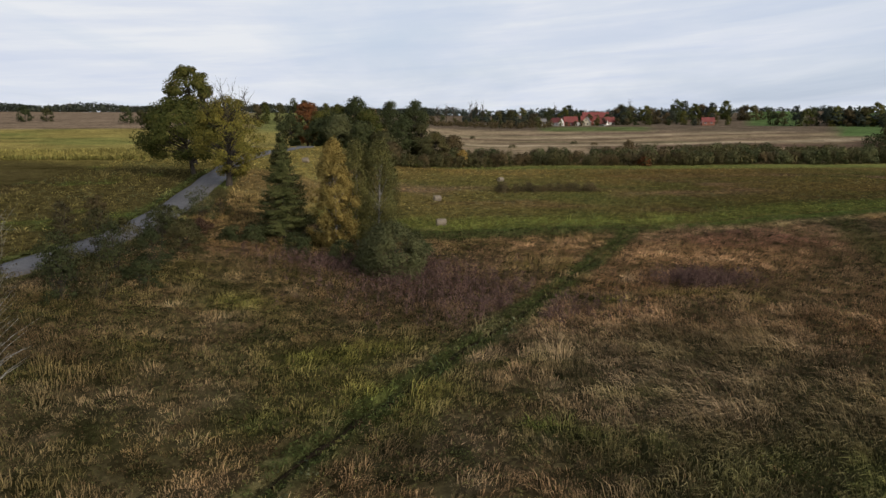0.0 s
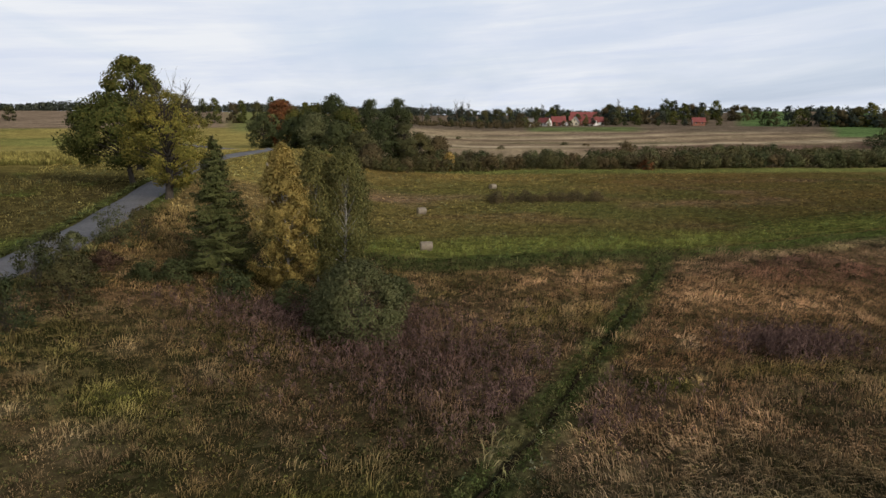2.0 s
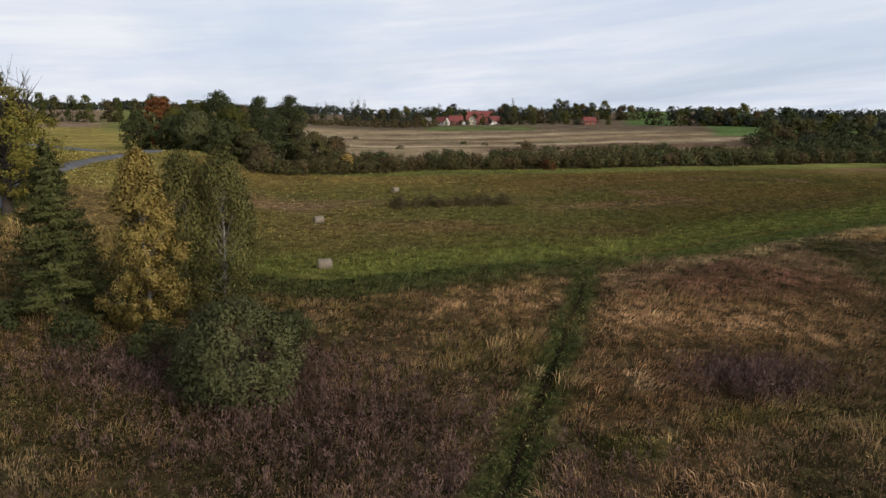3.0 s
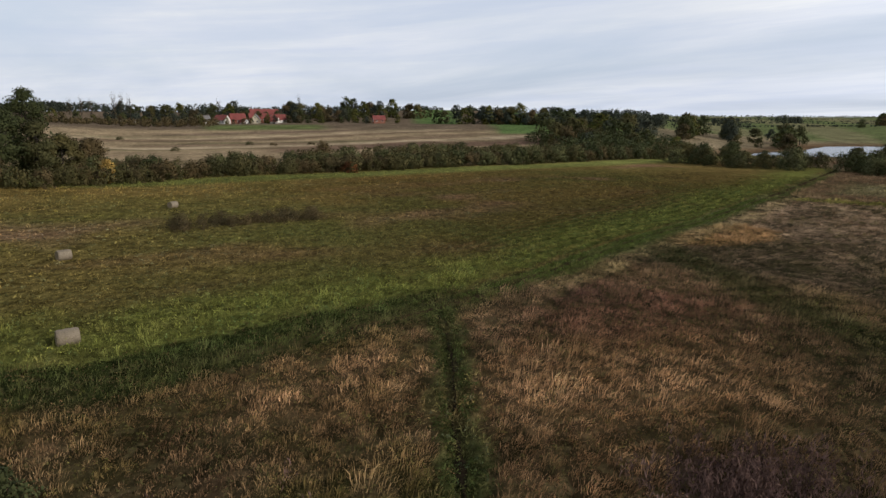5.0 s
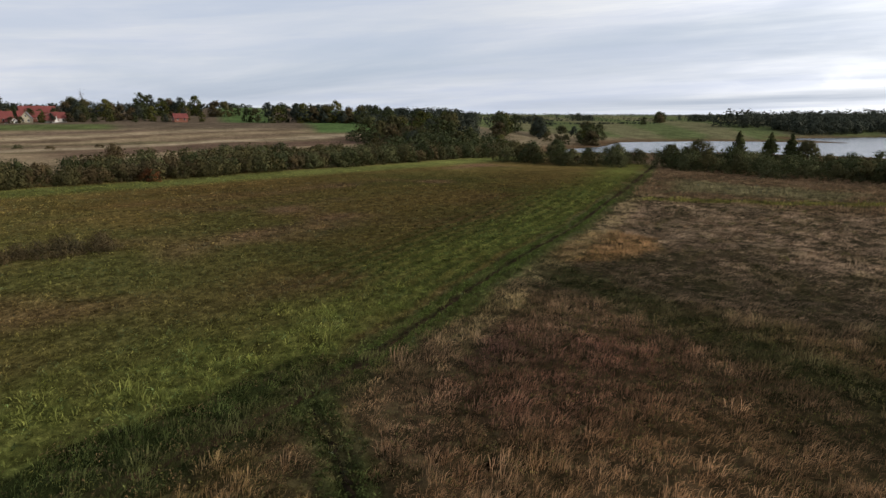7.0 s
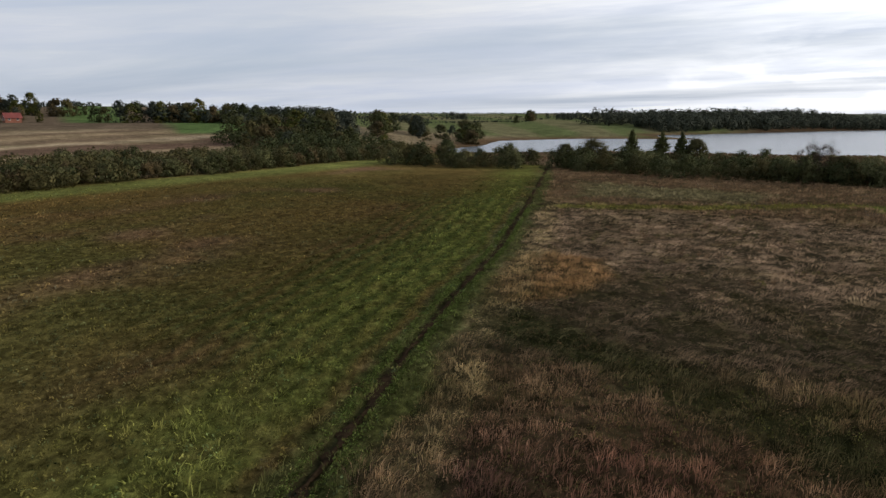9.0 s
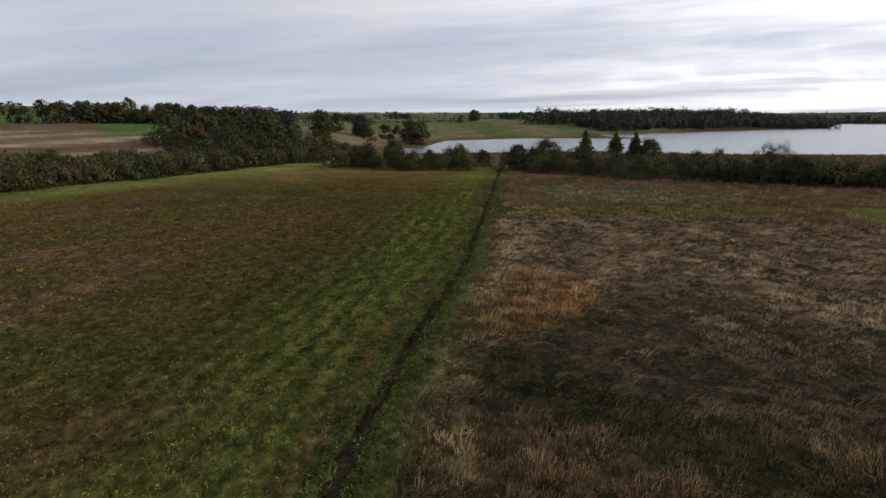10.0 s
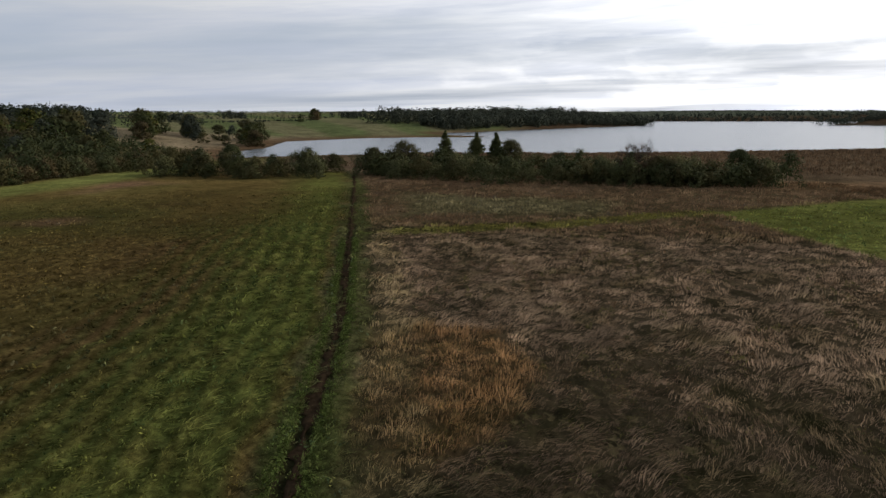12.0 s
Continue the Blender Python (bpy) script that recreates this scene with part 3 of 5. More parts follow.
    fresh = smooth(1.0, 2.2, s) * smooth(wide + 6, wide - 3, s + 2.0 * n1 + 1.0 * n2)
    green = blend(green, fresh * 0.85 * (0.8 + 0.3 * n3), (0.135, 0.152, 0.038))
    if fine:
        green = blend(green, 0.7 * (0.5 + 0.5 * np.sin(s * 3.9 + 0.6 * n2)) * smooth(22, 11, s) * smooth(25, 45, x), (0.04, 0.058, 0.016))
    green = blend(green, 0.9 * bump(x, y, 51.6, 116.7, 6, 5) * (0.7 + 0.4 * n2), (0.045, 0.05, 0.02))
    green = blend(green, 1.1 * bump(x, y, 51.6, 117.2, 3.6, 2.4) * (0.6 + 0.6 * n3), (0.2, 0.13, 0.06))
    green = blend(green, smooth(170, 178, y) * smooth(192, 184, y), (0.16, 0.17, 0.05))
    dark = smooth(3.4, 2.0, np.abs(s - 0.4)) * smooth(32, 18, x)
    col = col * (1 - mead[:, None]) + green * mead[:, None]
    rows = (0.5 + 0.5 * np.sin(s * 3.9 + 0.6 * n2)) * smooth(22, 11, s) * smooth(25, 45, x)
    high = high * (1 - mead) + (0.17 + 0.08 * n3 + 0.16 * fresh) * (1 - 0.5 * rows) * mead
    col = blend(col, dark * 0.85, (0.05, 0.072, 0.022))
    high = np.where(dark > 0.4, 0.75, high)
    edge = smooth(0.5, 0.2, np.abs(s + 0.5))
    col = blend(col, smooth(2.3, 1.2, np.abs(s + 0.9) + 0.5 * n3) * 0.85 * smooth(14, 30, x), (0.074, 0.09, 0.027))
    high = high * (1 - 0.62 * smooth(1.9, 1.2, np.abs(s + 0.9) + 0.5 * n3) * smooth(22, 34, x))
    col = blend(col, edge * 0.7 * smooth(14, 30, x), (0.05, 0.04, 0.025))
    high = high * (1 - 0.85 * edge * smooth(14, 30, x))
    rim = smooth(1.8, 0.7, np.abs(s + 3.9 + 0.5 * n2)) * smooth(20, 34, x) * smooth(120, 90, x)
    col = blend(col, rim * (0.6 + 0.5 * n3), (0.36, 0.27, 0.14))
    # the trodden track
    t_in = smooth(1.5, 0.7, dt + 0.5 * n3 + 0.4 * n2)
    col = blend(col, t_in * (0.8 + 0.2 * n2), (0.062, 0.076, 0.025))
    rut = np.minimum(np.abs(dt - 0.22 * n2 - 0.1 * n3), 9)
    col = blend(col, smooth(0.36, 0.12, rut) * np.clip(0.55 + 0.7 * n3, 0, 1), (0.03, 0.03, 0.015))
    high = high * (1 - 0.5 * t_in) * (1 - 0.8 * smooth(0.4, 0.15, rut))
    # west of the road, verges
    dr = line_distance(x, y, ROAD)[0]
    xr = np.interp(y, [p[1] for p in ROAD], [p[0] for p in ROAD])
    wm = smooth(0, 2, xr - x) * smooth(-30, 0, y) * smooth(240, 200, y)
    col = blend(col, wm, (0.1, 0.082, 0.03))
    col = blend(col, wm * (0.8 * wob(x, y, 12, 5) - 0.1), (0.08, 0.06, 0.03))
    col = blend(col, wm * smooth(0.4, 0.9, wob(x, y, 7, 2)), (0.09, 0.1, 0.028))
    high = np.where(wm > 0.5, 0.3, high)
    verge = smooth(4.4, 3.0, dr) * smooth(2.0, 2.6, dr)
    col = blend(col, verge * 0.7, (0.085, 0.105, 0.034))
    bank = smooth(3, 5, x - xr) * smooth(-14, -20, x) * smooth(64, 72, y) * smooth(140, 120, y)
    col = blend(col, bank * 0.85, (0.21, 0.145, 0.06))
    # far fields
    far_n = smooth(187, 200, y) * smooth(-40, -20, x) * smooth(230, 190, x - 0.15 * y) * smooth(10, 30, r - 190)
    tan = np.tile(np.array((0.27, 0.205, 0.125)), (len(x), 1))
    wv = y + 10 * wob(x, y, 90, 3) - 0.1 * x + 4 * wob(x, y, 22, 6)
    tan = blend(tan, 0.7 * wob(x * 0.3, y, 14, 2), (0.19, 0.14, 0.09))
    for lo_, hi_, x0_, to in ((215, 244, -50, (0.17, 0.13, 0.075)), (262, 312, 52, (0.12, 0.075, 0.055)), (328, 352, 5, (0.16, 0.115, 0.075)), (366, 384, -50, (0.13, 0.09, 0.06)), (402, 424, 20, (0.15, 0.105, 0.075))):
        tan = blend(tan, 0.85 * smooth(lo_, lo_ + 5, wv) * smooth(hi_, hi_ - 5, wv) * smooth(x0_, x0_ + 25, x), to)
    tan = blend(tan, smooth(312, 315, wv) * smooth(328, 325, wv), (0.34, 0.27, 0.175))
    tan = blend(tan, smooth(384, 387, wv) * smooth(398, 394, wv), (0.33, 0.26, 0.165))
    tan = blend(tan, smooth(0.35, 0.8, wob(x * 0.3, y, 16, 5)) * 0.6, (0.12, 0.11, 0.055))
    col = col * (1 - far_n[:, None]) + tan * far_n[:, None]
    slope = smooth(440, 480, r) * smooth(-12, -4, az) * smooth(48, 40, az)
    col = blend(col, slope, (0.125, 0.095, 0.065))
    col = blend(col, smooth(450, 470, r) * smooth(530, 505, r) * smooth(8, 9, az) * smooth(18, 16.5, az), (0.1, 0.12, 0.045))
    col = blend(col, smooth(540, 560, r) * smooth(24.6, 25.2, az) * smooth(28.6, 28, az), (0.085, 0.13, 0.045))
    col = blend(col, smooth(420, 440, r) * smooth(30.5, 31.2, az) * smooth(46, 42, az), (0.085, 0.13, 0.045))
    ne = smooth(40, 45, az) * smooth(112, 104, az) * smooth(330, 420, r)
    col = blend(col, ne, (0.2, 0.16, 0.1))
    col = blend(col, ne * smooth(540, 575, r) * (0.85 + 0.3 * np.sign(np.sin(az * 0.9 + r * 0.006))), (0.1, 0.12, 0.05))
    nw = smooth(-8, -12, az) * smooth(-170, -150, az)
    yl = smooth(120, 126, y + 0.22 * (x + 80)) * nw
    col = blend(col, yl, (0.235, 0.19, 0.06))
    col = blend(col, yl * smooth(0.1, 0.8, wob(x, y, 45, 4)), (0.17, 0.165, 0.05))
    col = blend(col, nw * smooth(385, 400, r) * smooth(-14, -17, az), (0.19, 0.14, 0.095))
    col = blend(col, smooth(-8, -10, az) * smooth(-16.5, -15, az) * smooth(330, 380, r), (0.14, 0.145, 0.05))
    hills = smooth(1500, 2100, r)
    col = blend(col, hills, (0.075, 0.085, 0.06))
    col = blend(col, hills * smooth(0.15, 0.5, wob(x, y, 420, 3)) * smooth(66, 56, az), (0.15, 0.17, 0.09))
    back = smooth(130, 160, np.abs(az)) * smooth(140, 200, r)
    col = blend(col, back, (0.13, 0.125, 0.045))
    gf = smooth(-0.5, 1.2, signed(x, y, GREEN_FIELD) + 0.5 * n2)
    col = blend(col, gf, (0.17, 0.182, 0.05))
    high = np.where(gf > 0.5, 0.12, high)
    col = blend(col, smooth(168, 176, x) * smooth(420, 300, x) * smooth(190, 165, y) * (1 - gf), (0.11, 0.078, 0.048))
    lake = signed(x, y, LAKE)
    shore = smooth(-95, -60, lake) * smooth(170, 200, x) * smooth(215, 190, y)
    col = blend(col, shore, (0.07, 0.047, 0.028))
    col = blend(col, shore * 0.6 * wob(x, y, 14, 2), (0.1, 0.068, 0.04))
    col = blend(col, smooth(-30, -6, lake) * smooth(900, 600, x), (0.115, 0.075, 0.042))
    col = blend(col, smooth(0, 3, lake), (0.05, 0.045, 0.035))
    high = np.where(dr < 2.4, 0.0, high)
    bent = np.maximum(np.maximum(lay, east_near), 0.24 + 0.12 * n1 - 0.05 * west)
    turn = 0.7 * wob(x, y, 3.5, 7.0) + 0.6 * wob(x, y, 0.5, 9.0) + 0.4 * wob(x, y, 0.22, 2.0)
    bent = bent * (1 - 0.3 * east_near)
    leanx = 0.12 * n2 + bent * 1.35 * np.cos(-0.7 + turn) * np.where(east_near > lay, -1, 1)
    leany = 0.12 * n3 + bent * 1.35 * np.sin(-0.7 + turn)
    return np.clip(col, 0.01, 0.8), np.maximum(high, 0.0), leanx, leany


def ground_tint(x, y):
    """Colour of the ground itself: dark olive brown under the tall growth, darkened cover nearby, turf elsewhere."""
    col, high, _, _ = cover(x, y, False)
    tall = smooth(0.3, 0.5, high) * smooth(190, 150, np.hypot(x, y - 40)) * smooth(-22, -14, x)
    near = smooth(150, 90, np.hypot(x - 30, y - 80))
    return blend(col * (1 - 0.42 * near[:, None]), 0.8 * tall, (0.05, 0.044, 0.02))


# ---- ground sheet ----
def build_ground():
    rad = list(np.arange(0, 112, 0.9))
    step = 0.9
    while rad[-1] < 4700:
        step *= 1.027
        rad.append(rad[-1] + step)
    rad = np.array(rad[1:])
    n = 420
    a = np.arange(n) * 2 * np.pi / n
    gx = 24 + rad[:, None] * np.sin(a)[None]
    gy = 66 + rad[:, None] * np.cos(a)[None]
    x, y = np.r_[24, gx.ravel()], np.r_[66, gy.ravel()]
    z = land(x, y)
    dt = line_distance(x, y, TRACK)[0]
    ye = np.interp(x, [p[0] for p in EDGE], [p[1] for p in EDGE])
    z = z - 0.1 * smooth(1.0, 0.4, np.abs(dt)) - 0.14 * smooth(1.2, 0.2, np.abs((y - ye) * 0.92 + 0.6)) * smooth(10, 30, x) * smooth(175, 160, x)
    k = len(rad)
    i, j = np.meshgrid(np.arange(k - 1), np.arange(n), indexing="ij")
    j2 = (j + 1) % n
    f = np.stack([1 + i * n + j, 1 + i * n + j2, 1 + (i + 1) * n + j2, 1 + (i + 1) * n + j], -1).reshape(-1, 4)[:, ::-1]
    tri = np.stack([np.zeros(n, int), 1 + (np.arange(n) + 1) % n, 1 + np.arange(n)], -1)
    me = bpy.data.meshes.new("ground")
    v = np.c_[x, y, z]
    me.vertices.add(len(v))
    me.vertices.foreach_set("co", v.astype(np.float32).ravel())
    loops = np.r_[tri.ravel(), f.ravel()].astype(np.int32)
    me.loops.add(len(loops))
    me.loops.foreach_set("vertex_index", loops)
    me.polygons.add(len(tri) + len(f))
    me.polygons.foreach_set("loop_start", np.r_[np.arange(len(tri)) * 3, 3 * len(tri) + np.arange(len(f)) * 4].astype(np.int32))
    me.polygons.foreach_set("use_smooth", np.ones(len(tri) + len(f), bool))
    me.update(calc_edges=True)
    at = me.attributes.new("tint", "FLOAT_COLOR", "POINT")
    at.data.foreach_set("color", np.c_[ground_tint(x, y), np.ones(len(v))].astype(np.float32).ravel())
    me.materials.append(M_GROUND)
    return tagged(new("ground", me), "rolling farmland with mown meadow, rough grass and fields", "ground", kind="structure")


def build_water():
    bm = bmesh.new()
    cx, cy = 1300, -300
    ring = [bm.verts.new((cx + 1750 * math.sin(k * math.pi / 24), cy + 1750 * math.cos(k * math.pi / 24), LAKE_Z)) for k in range(48)]
    bm.faces.new(ring[::-1])
    me = bpy.data.meshes.new("water")
    bm.to_mesh(me)
    bm.free()
    me.materials.append(M_WATER)
    return tagged(new("water", me), "calm pale lake reflecting the cloudy sky", "lake", kind="structure")


def build_road():
    pts = np.array(ROAD, float)
    seg = np.r_[0, np.cumsum(np.hypot(*np.diff(pts, axis=0).T))]
    s = np.arange(0, seg[-1], 1.0)
    px, py = np.interp(s, seg, pts[:, 0]), np.interp(s, seg, pts[:, 1])
    ker = np.ones(9) / 9
    px[4:-4], py[4:-4] = np.convolve(px, ker, "valid"), np.convolve(py, ker, "valid")
    dx, dy = np.gradient(px), np.gradient(py)
    q = np.hypot(dx, dy)
    bm = bmesh.new()
    rows = []
    for i in range(len(s)):
        row = []
        for o, up_ in ((-2.1, -0.35), (-2.0, 0.12), (-1.0, 0.16), (0, 0.18), (1.0, 0.16), (2.0, 0.12), (2.1, -0.35)):
            o2 = o + (0.12 * math.sin(i * 0.37 + o) if abs(o) > 1.5 else 0)
            x, y = px[i] + dy[i] / q[i] * o2, py[i] - dx[i] / q[i] * o2
            row.append(bm.verts.new((x, y, float(land(px[i], py[i])) + up_)))
        rows.append(row)
    for a, b in zip(rows, rows[1:]):
        for k in range(6):
            bm.faces.new((a[k], a[k + 1], b[k + 1], b[k])).smooth = True
    me = bpy.data.meshes.new("road")
    bm.to_mesh(me)
    bm.free()
    me.materials.append(M_ASPHALT)
    return tagged(new("road", me), "narrow grey asphalt country road with worn edges", "road", kind="structure")


def strip(name, line, label, half, seed, start=0.0, shift=0.0, wander=1.0, mat=None):
    """A narrow ragged band of bare mud along a line."""
    pts = np.array(line, float)
    seg = np.r_[0, np.cumsum(np.hypot(*np.diff(pts, axis=0).T))]
    s = np.arange(start, seg[-1], 0.35)
    px, py = np.interp(s, seg, pts[:, 0]), np.interp(s, seg, pts[:, 1])
    ker = np.ones(15) / 15
    px[7:-7], py[7:-7] = np.convolve(px, ker, "valid"), np.convolve(py, ker, "valid")
    dx, dy = np.gradient(px), np.gradient(py)
    q = np.hypot(dx, dy)
    rng = np.random.default_rng(seed)
    px, py = px + (dy / q) * (shift + wander * (0.13 * np.sin(s * 0.45) + 0.07 * np.sin(s * 1.3))), py - (dx / q) * (shift + wander * (0.13 * np.sin(s * 0.45) + 0.07 * np.sin(s * 1.3)))
    bm = bmesh.new()
    rows = []
    for i in range(len(s)):
        row = []
        for side in (-1, -0.4, 0.4, 1):
            o = side * half * max(0.3, 0.65 + 0.7 * math.sin(s[i] * 0.31 + seed) * math.sin(s[i] * 0.83) + 0.35 * math.sin(s[i] * 2.3)) * (rng.uniform(0.15, 1.6) if abs(side) == 1 else 1)
            x, y = px[i] + dy[i] / q[i] * o, py[i] - dx[i] / q[i] * o
            row.append(bm.verts.new((x, y, float(land(x, y)) + (0.03 if abs(side) < 1 else -0.05))))
        rows.append(row)
    for a, b in zip(rows, rows[1:]):
        for k in range(3):
            bm.faces.new((a[k], a[k + 1], b[k + 1], b[k])).smooth = True
    me = bpy.data.meshes.new(name)
    bm.to_mesh(me)
    bm.free()
    me.materials.append(mat or M_MUD)
    return tagged(new(name, me), label, name.replace("_", " "), kind="structure")


build_ground()
build_water()
build_road()
strip("footpath", TRACK, "narrow trodden mud path through tall dry grass", 0.2, 3)
strip("ditch", [p for p in EDGE if 5 < p[0] < 170], "narrow brown ditch between mown meadow and rough grass", 0.46, 4, 6.0, 0.55, 0.35, M_DITCH)


# ---- grass ----
def blades(name, label, x, y, high, tint, leanx, leany, per, spread, wide, fan, seed):
    """Tufts: per blades each, arching outwards from the tuft's middle and bent by the wind."""
    rng = np.random.default_rng(seed)
    n = len(x)
    idx = np.repeat(np.arange(n), per)
    m = len(idx)
    a = rng.uniform(0, 2 * np.pi, m)
    out = np.sqrt(rng.uniform(0, 1, m))
    bx, by = x[idx] + out * spread[idx] * np.cos(a), y[idx] + out * spread[idx] * np.sin(a)
    bz = land(bx, by) - 0.06
    h = high[idx] * rng.uniform(0.6, 1.12, m) * (1 - 0.3 * out)
    a = a + rng.normal(size=m) * 0.7
    f = fan[idx] * (0.25 + out) * rng.uniform(0.5, 1.3, m)
    tx, ty = (leanx[idx] + f * np.cos(a)) * h, (leany[idx] + f * np.sin(a)) * h
    droop = 1 / np.sqrt(1 + 1.2 * (tx ** 2 + ty ** 2) / np.maximum(h, 0.01) ** 2)
    w = wide[idx] * rng.uniform(0.6, 1.3, m)
    b = rng.uniform(0, 2 * np.pi, m)
    sx, sy = np.cos(b) * w, np.sin(b) * w
    z1, z2 = bz + h * 0.66 * np.sqrt(droop), bz + h * droop * 0.95
    mx, my = bx + 0.36 * tx, by + 0.36 * ty
    v = np.stack([np.c_[bx, by, bz], np.c_[mx + sx, my + sy, z1], np.c_[bx + tx, by + ty, z2], np.c_[mx - sx, my - sy, z1]], 1).reshape(-1, 3)
    col = np.clip(tint[idx] * rng.uniform(0.8, 1.22, (m, 1)), 0, 0.9)
    ob = new(name, quads(name, v, M_GRASS, col))
    return tagged(ob, label, "grass", kind="stuff")


def in_sight(x, y):
    """The wedge of country that the flight looks over."""
    low = np.min([1.48 * x, 24 + 1.03 * x, 40 + 0.4 * x, 51 + 0.19 * (x - 6), 66 - 0.045 * (x - 18), 77 - 0.33 * (x - 33)], axis=0)
    return (y > 13) & np.where(x > 0, y > low - 4, y > -1.48 * x - 4)


def sow(x0, x1, y0, y1, density, seed, lo, hi):
    """Even but unordered places, one to each cell of a shaken grid, between two distances from the line of flight."""
    rng = np.random.default_rng(seed)
    g = 1 / math.sqrt(density)
    x, y = (q.ravel() for q in np.meshgrid(np.arange(x0, x1, g), np.arange(y0, y1, g)))
    x, y = x + rng.uniform(-0.62, 0.62, len(x)) * g, y + rng.uniform(-0.62, 0.62, len(x)) * g
    flight = line_distance(x, y, [(0, 0), (0, 24), (3.5, 45), (15, 64), (34, 78)])[0]
    ok = in_sight(x, y) & (flight >= lo) & (flight < hi)
    return x[ok], y[ok]


def tufts(lo, hi, dens, seed, least, most):
    """Places, colours, heights and leans for the growth between two distances from the flight."""
    x, y = sow(-62, 172, 8, 192, dens, seed, lo, hi)
    col, high, lx, ly = cover(x, y)
    ok = (high > least) & (high <= most)
    return [q[ok] for q in (x, y, col, high, lx, ly)] + [np.random.default_rng(seed + 50)]


WEEDS = np.array(((0.105, 0.105, 0.034), (0.06, 0.078, 0.024), (0.12, 0.08, 0.045), (0.2, 0.125, 0.065), (0.15, 0.145, 0.04), (0.085, 0.06, 0.042)))


def hummocks(x, y, lx, ly, high):
    """Rounded tussocks side by side, drawn out along their lean: how far up one (0 to 1), and its own tone. Small ones in the mown meadow."""
    flow = np.hypot(lx, ly)
    ux, uy = lx / np.maximum(flow, 1e-6), ly / np.maximum(flow, 1e-6)
    dice = np.random.default_rng(99).uniform(0, 1, (400, 400, 5))
    both = []
    for size in (1.0, 0.55):
        ci, cj = np.floor(x / size).astype(int), np.floor(y / size).astype(int)
        top, shade = np.zeros(len(x)), np.ones(len(x))
        for di in (-1, 0, 1):
            for dj in (-1, 0, 1):
                f = dice[(ci + di + 100) % 400, (cj + dj + 100) % 400]
                dx, dy = x - (ci + di + f[:, 0]) * size, y - (cj + dj + f[:, 1]) * size
                along = dx * ux + dy * uy
                d2 = dx ** 2 + dy ** 2 - np.clip(flow, 0, 0.9) * 0.75 * along ** 2
                v = (0.45 + 0.75 * f[:, 2]) * np.sqrt(np.clip(1 - d2 / (size * (0.5 + 0.35 * f[:, 3])) ** 2, 0, 1))
                shade = np.where(v > top, 0.6 + 0.85 * f[:, 4], shade)
                top = np.maximum(top, v)
        both.append((top, shade))
    tall = high > 0.4
    return np.where(tall, both[0][0], both[1][0]), np.where(tall, both[0][1], both[1][1])


def thatch(name, label, lo, hi, g, seed):
    """The matted body of the growth: rounded tussocks side by side, higher where the growth is tall, over the soil."""
    rng = np.random.default_rng(seed)
    gx, gy = np.meshgrid(np.arange(-58, 130, g), np.arange(12, 150, g), indexing="ij")
    shape = gx.shape
    x, y = gx.ravel() + rng.uniform(-0.3, 0.3, gx.size) * g, gy.ravel() + rng.uniform(-0.3, 0.3, gx.size) * g
    flight = line_distance(x, y, [(0, 0), (0, 24), (3.5, 45), (15, 64), (34, 78)])[0]
    keep = in_sight(x, y) & (flight >= lo - g) & (flight < hi + g)
    index = np.full(x.size, -1)
    index[keep] = np.arange(keep.sum())
    x, y = x[keep], y[keep]
    col, high, lx, ly = cover(x, y)
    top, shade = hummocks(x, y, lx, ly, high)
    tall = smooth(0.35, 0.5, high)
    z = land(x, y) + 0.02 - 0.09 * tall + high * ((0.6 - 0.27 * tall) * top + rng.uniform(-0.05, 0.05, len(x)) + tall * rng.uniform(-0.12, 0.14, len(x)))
    # the path and the ditch lie open between the tussocks
    worn = line_distance(x, y, TRACK)[0]
    ditch = np.abs((y - np.interp(x, [p[0] for p in EDGE], [p[1] for p in EDGE])) * 0.92 + 0.5) + 9 * (x < 7) + 9 * (x > 168)
    z = z - 0.3 * smooth(0.6, 0.25, np.minimum(worn, 0.85 * ditch))
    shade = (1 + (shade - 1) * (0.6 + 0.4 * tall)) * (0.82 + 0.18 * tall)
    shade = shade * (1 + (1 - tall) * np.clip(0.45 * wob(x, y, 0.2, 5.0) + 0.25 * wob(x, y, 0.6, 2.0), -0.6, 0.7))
    # darker under tall growth: shade among the stems put into the colour
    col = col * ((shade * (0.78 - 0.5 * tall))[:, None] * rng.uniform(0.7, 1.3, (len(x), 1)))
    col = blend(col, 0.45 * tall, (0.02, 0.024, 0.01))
    a = index.reshape(shape)
    f = np.stack([a[:-1, :-1], a[1:, :-1], a[1:, 1:], a[:-1, 1:]], -1).reshape(-1, 4)
    f = f[(f >= 0).all(1)]
    f = f[high[f].min(1) > 0.02]
    me = bpy.data.meshes.new(name)
    me.vertices.add(len(x))
    me.vertices.foreach_set("co", np.c_[x, y, z].astype(np.float32).ravel())
    me.loops.add(f.size)
    me.loops.foreach_set("vertex_index", f.ravel().astype(np.int32))
    me.polygons.add(len(f))
    me.polygons.foreach_set("loop_start", np.arange(0, f.size, 4, dtype=np.int32))
    me.polygons.foreach_set("use_smooth", np.ones(len(f), bool))
    me.update(calc_edges=True)
    at = me.attributes.new("tint", "FLOAT_COLOR", "POINT")
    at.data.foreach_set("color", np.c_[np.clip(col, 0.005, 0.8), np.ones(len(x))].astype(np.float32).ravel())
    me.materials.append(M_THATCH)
    return tagged(new(name, me), label, "grass", kind="stuff")


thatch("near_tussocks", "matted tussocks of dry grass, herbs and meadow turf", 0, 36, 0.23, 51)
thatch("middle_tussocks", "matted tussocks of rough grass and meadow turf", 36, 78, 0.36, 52)


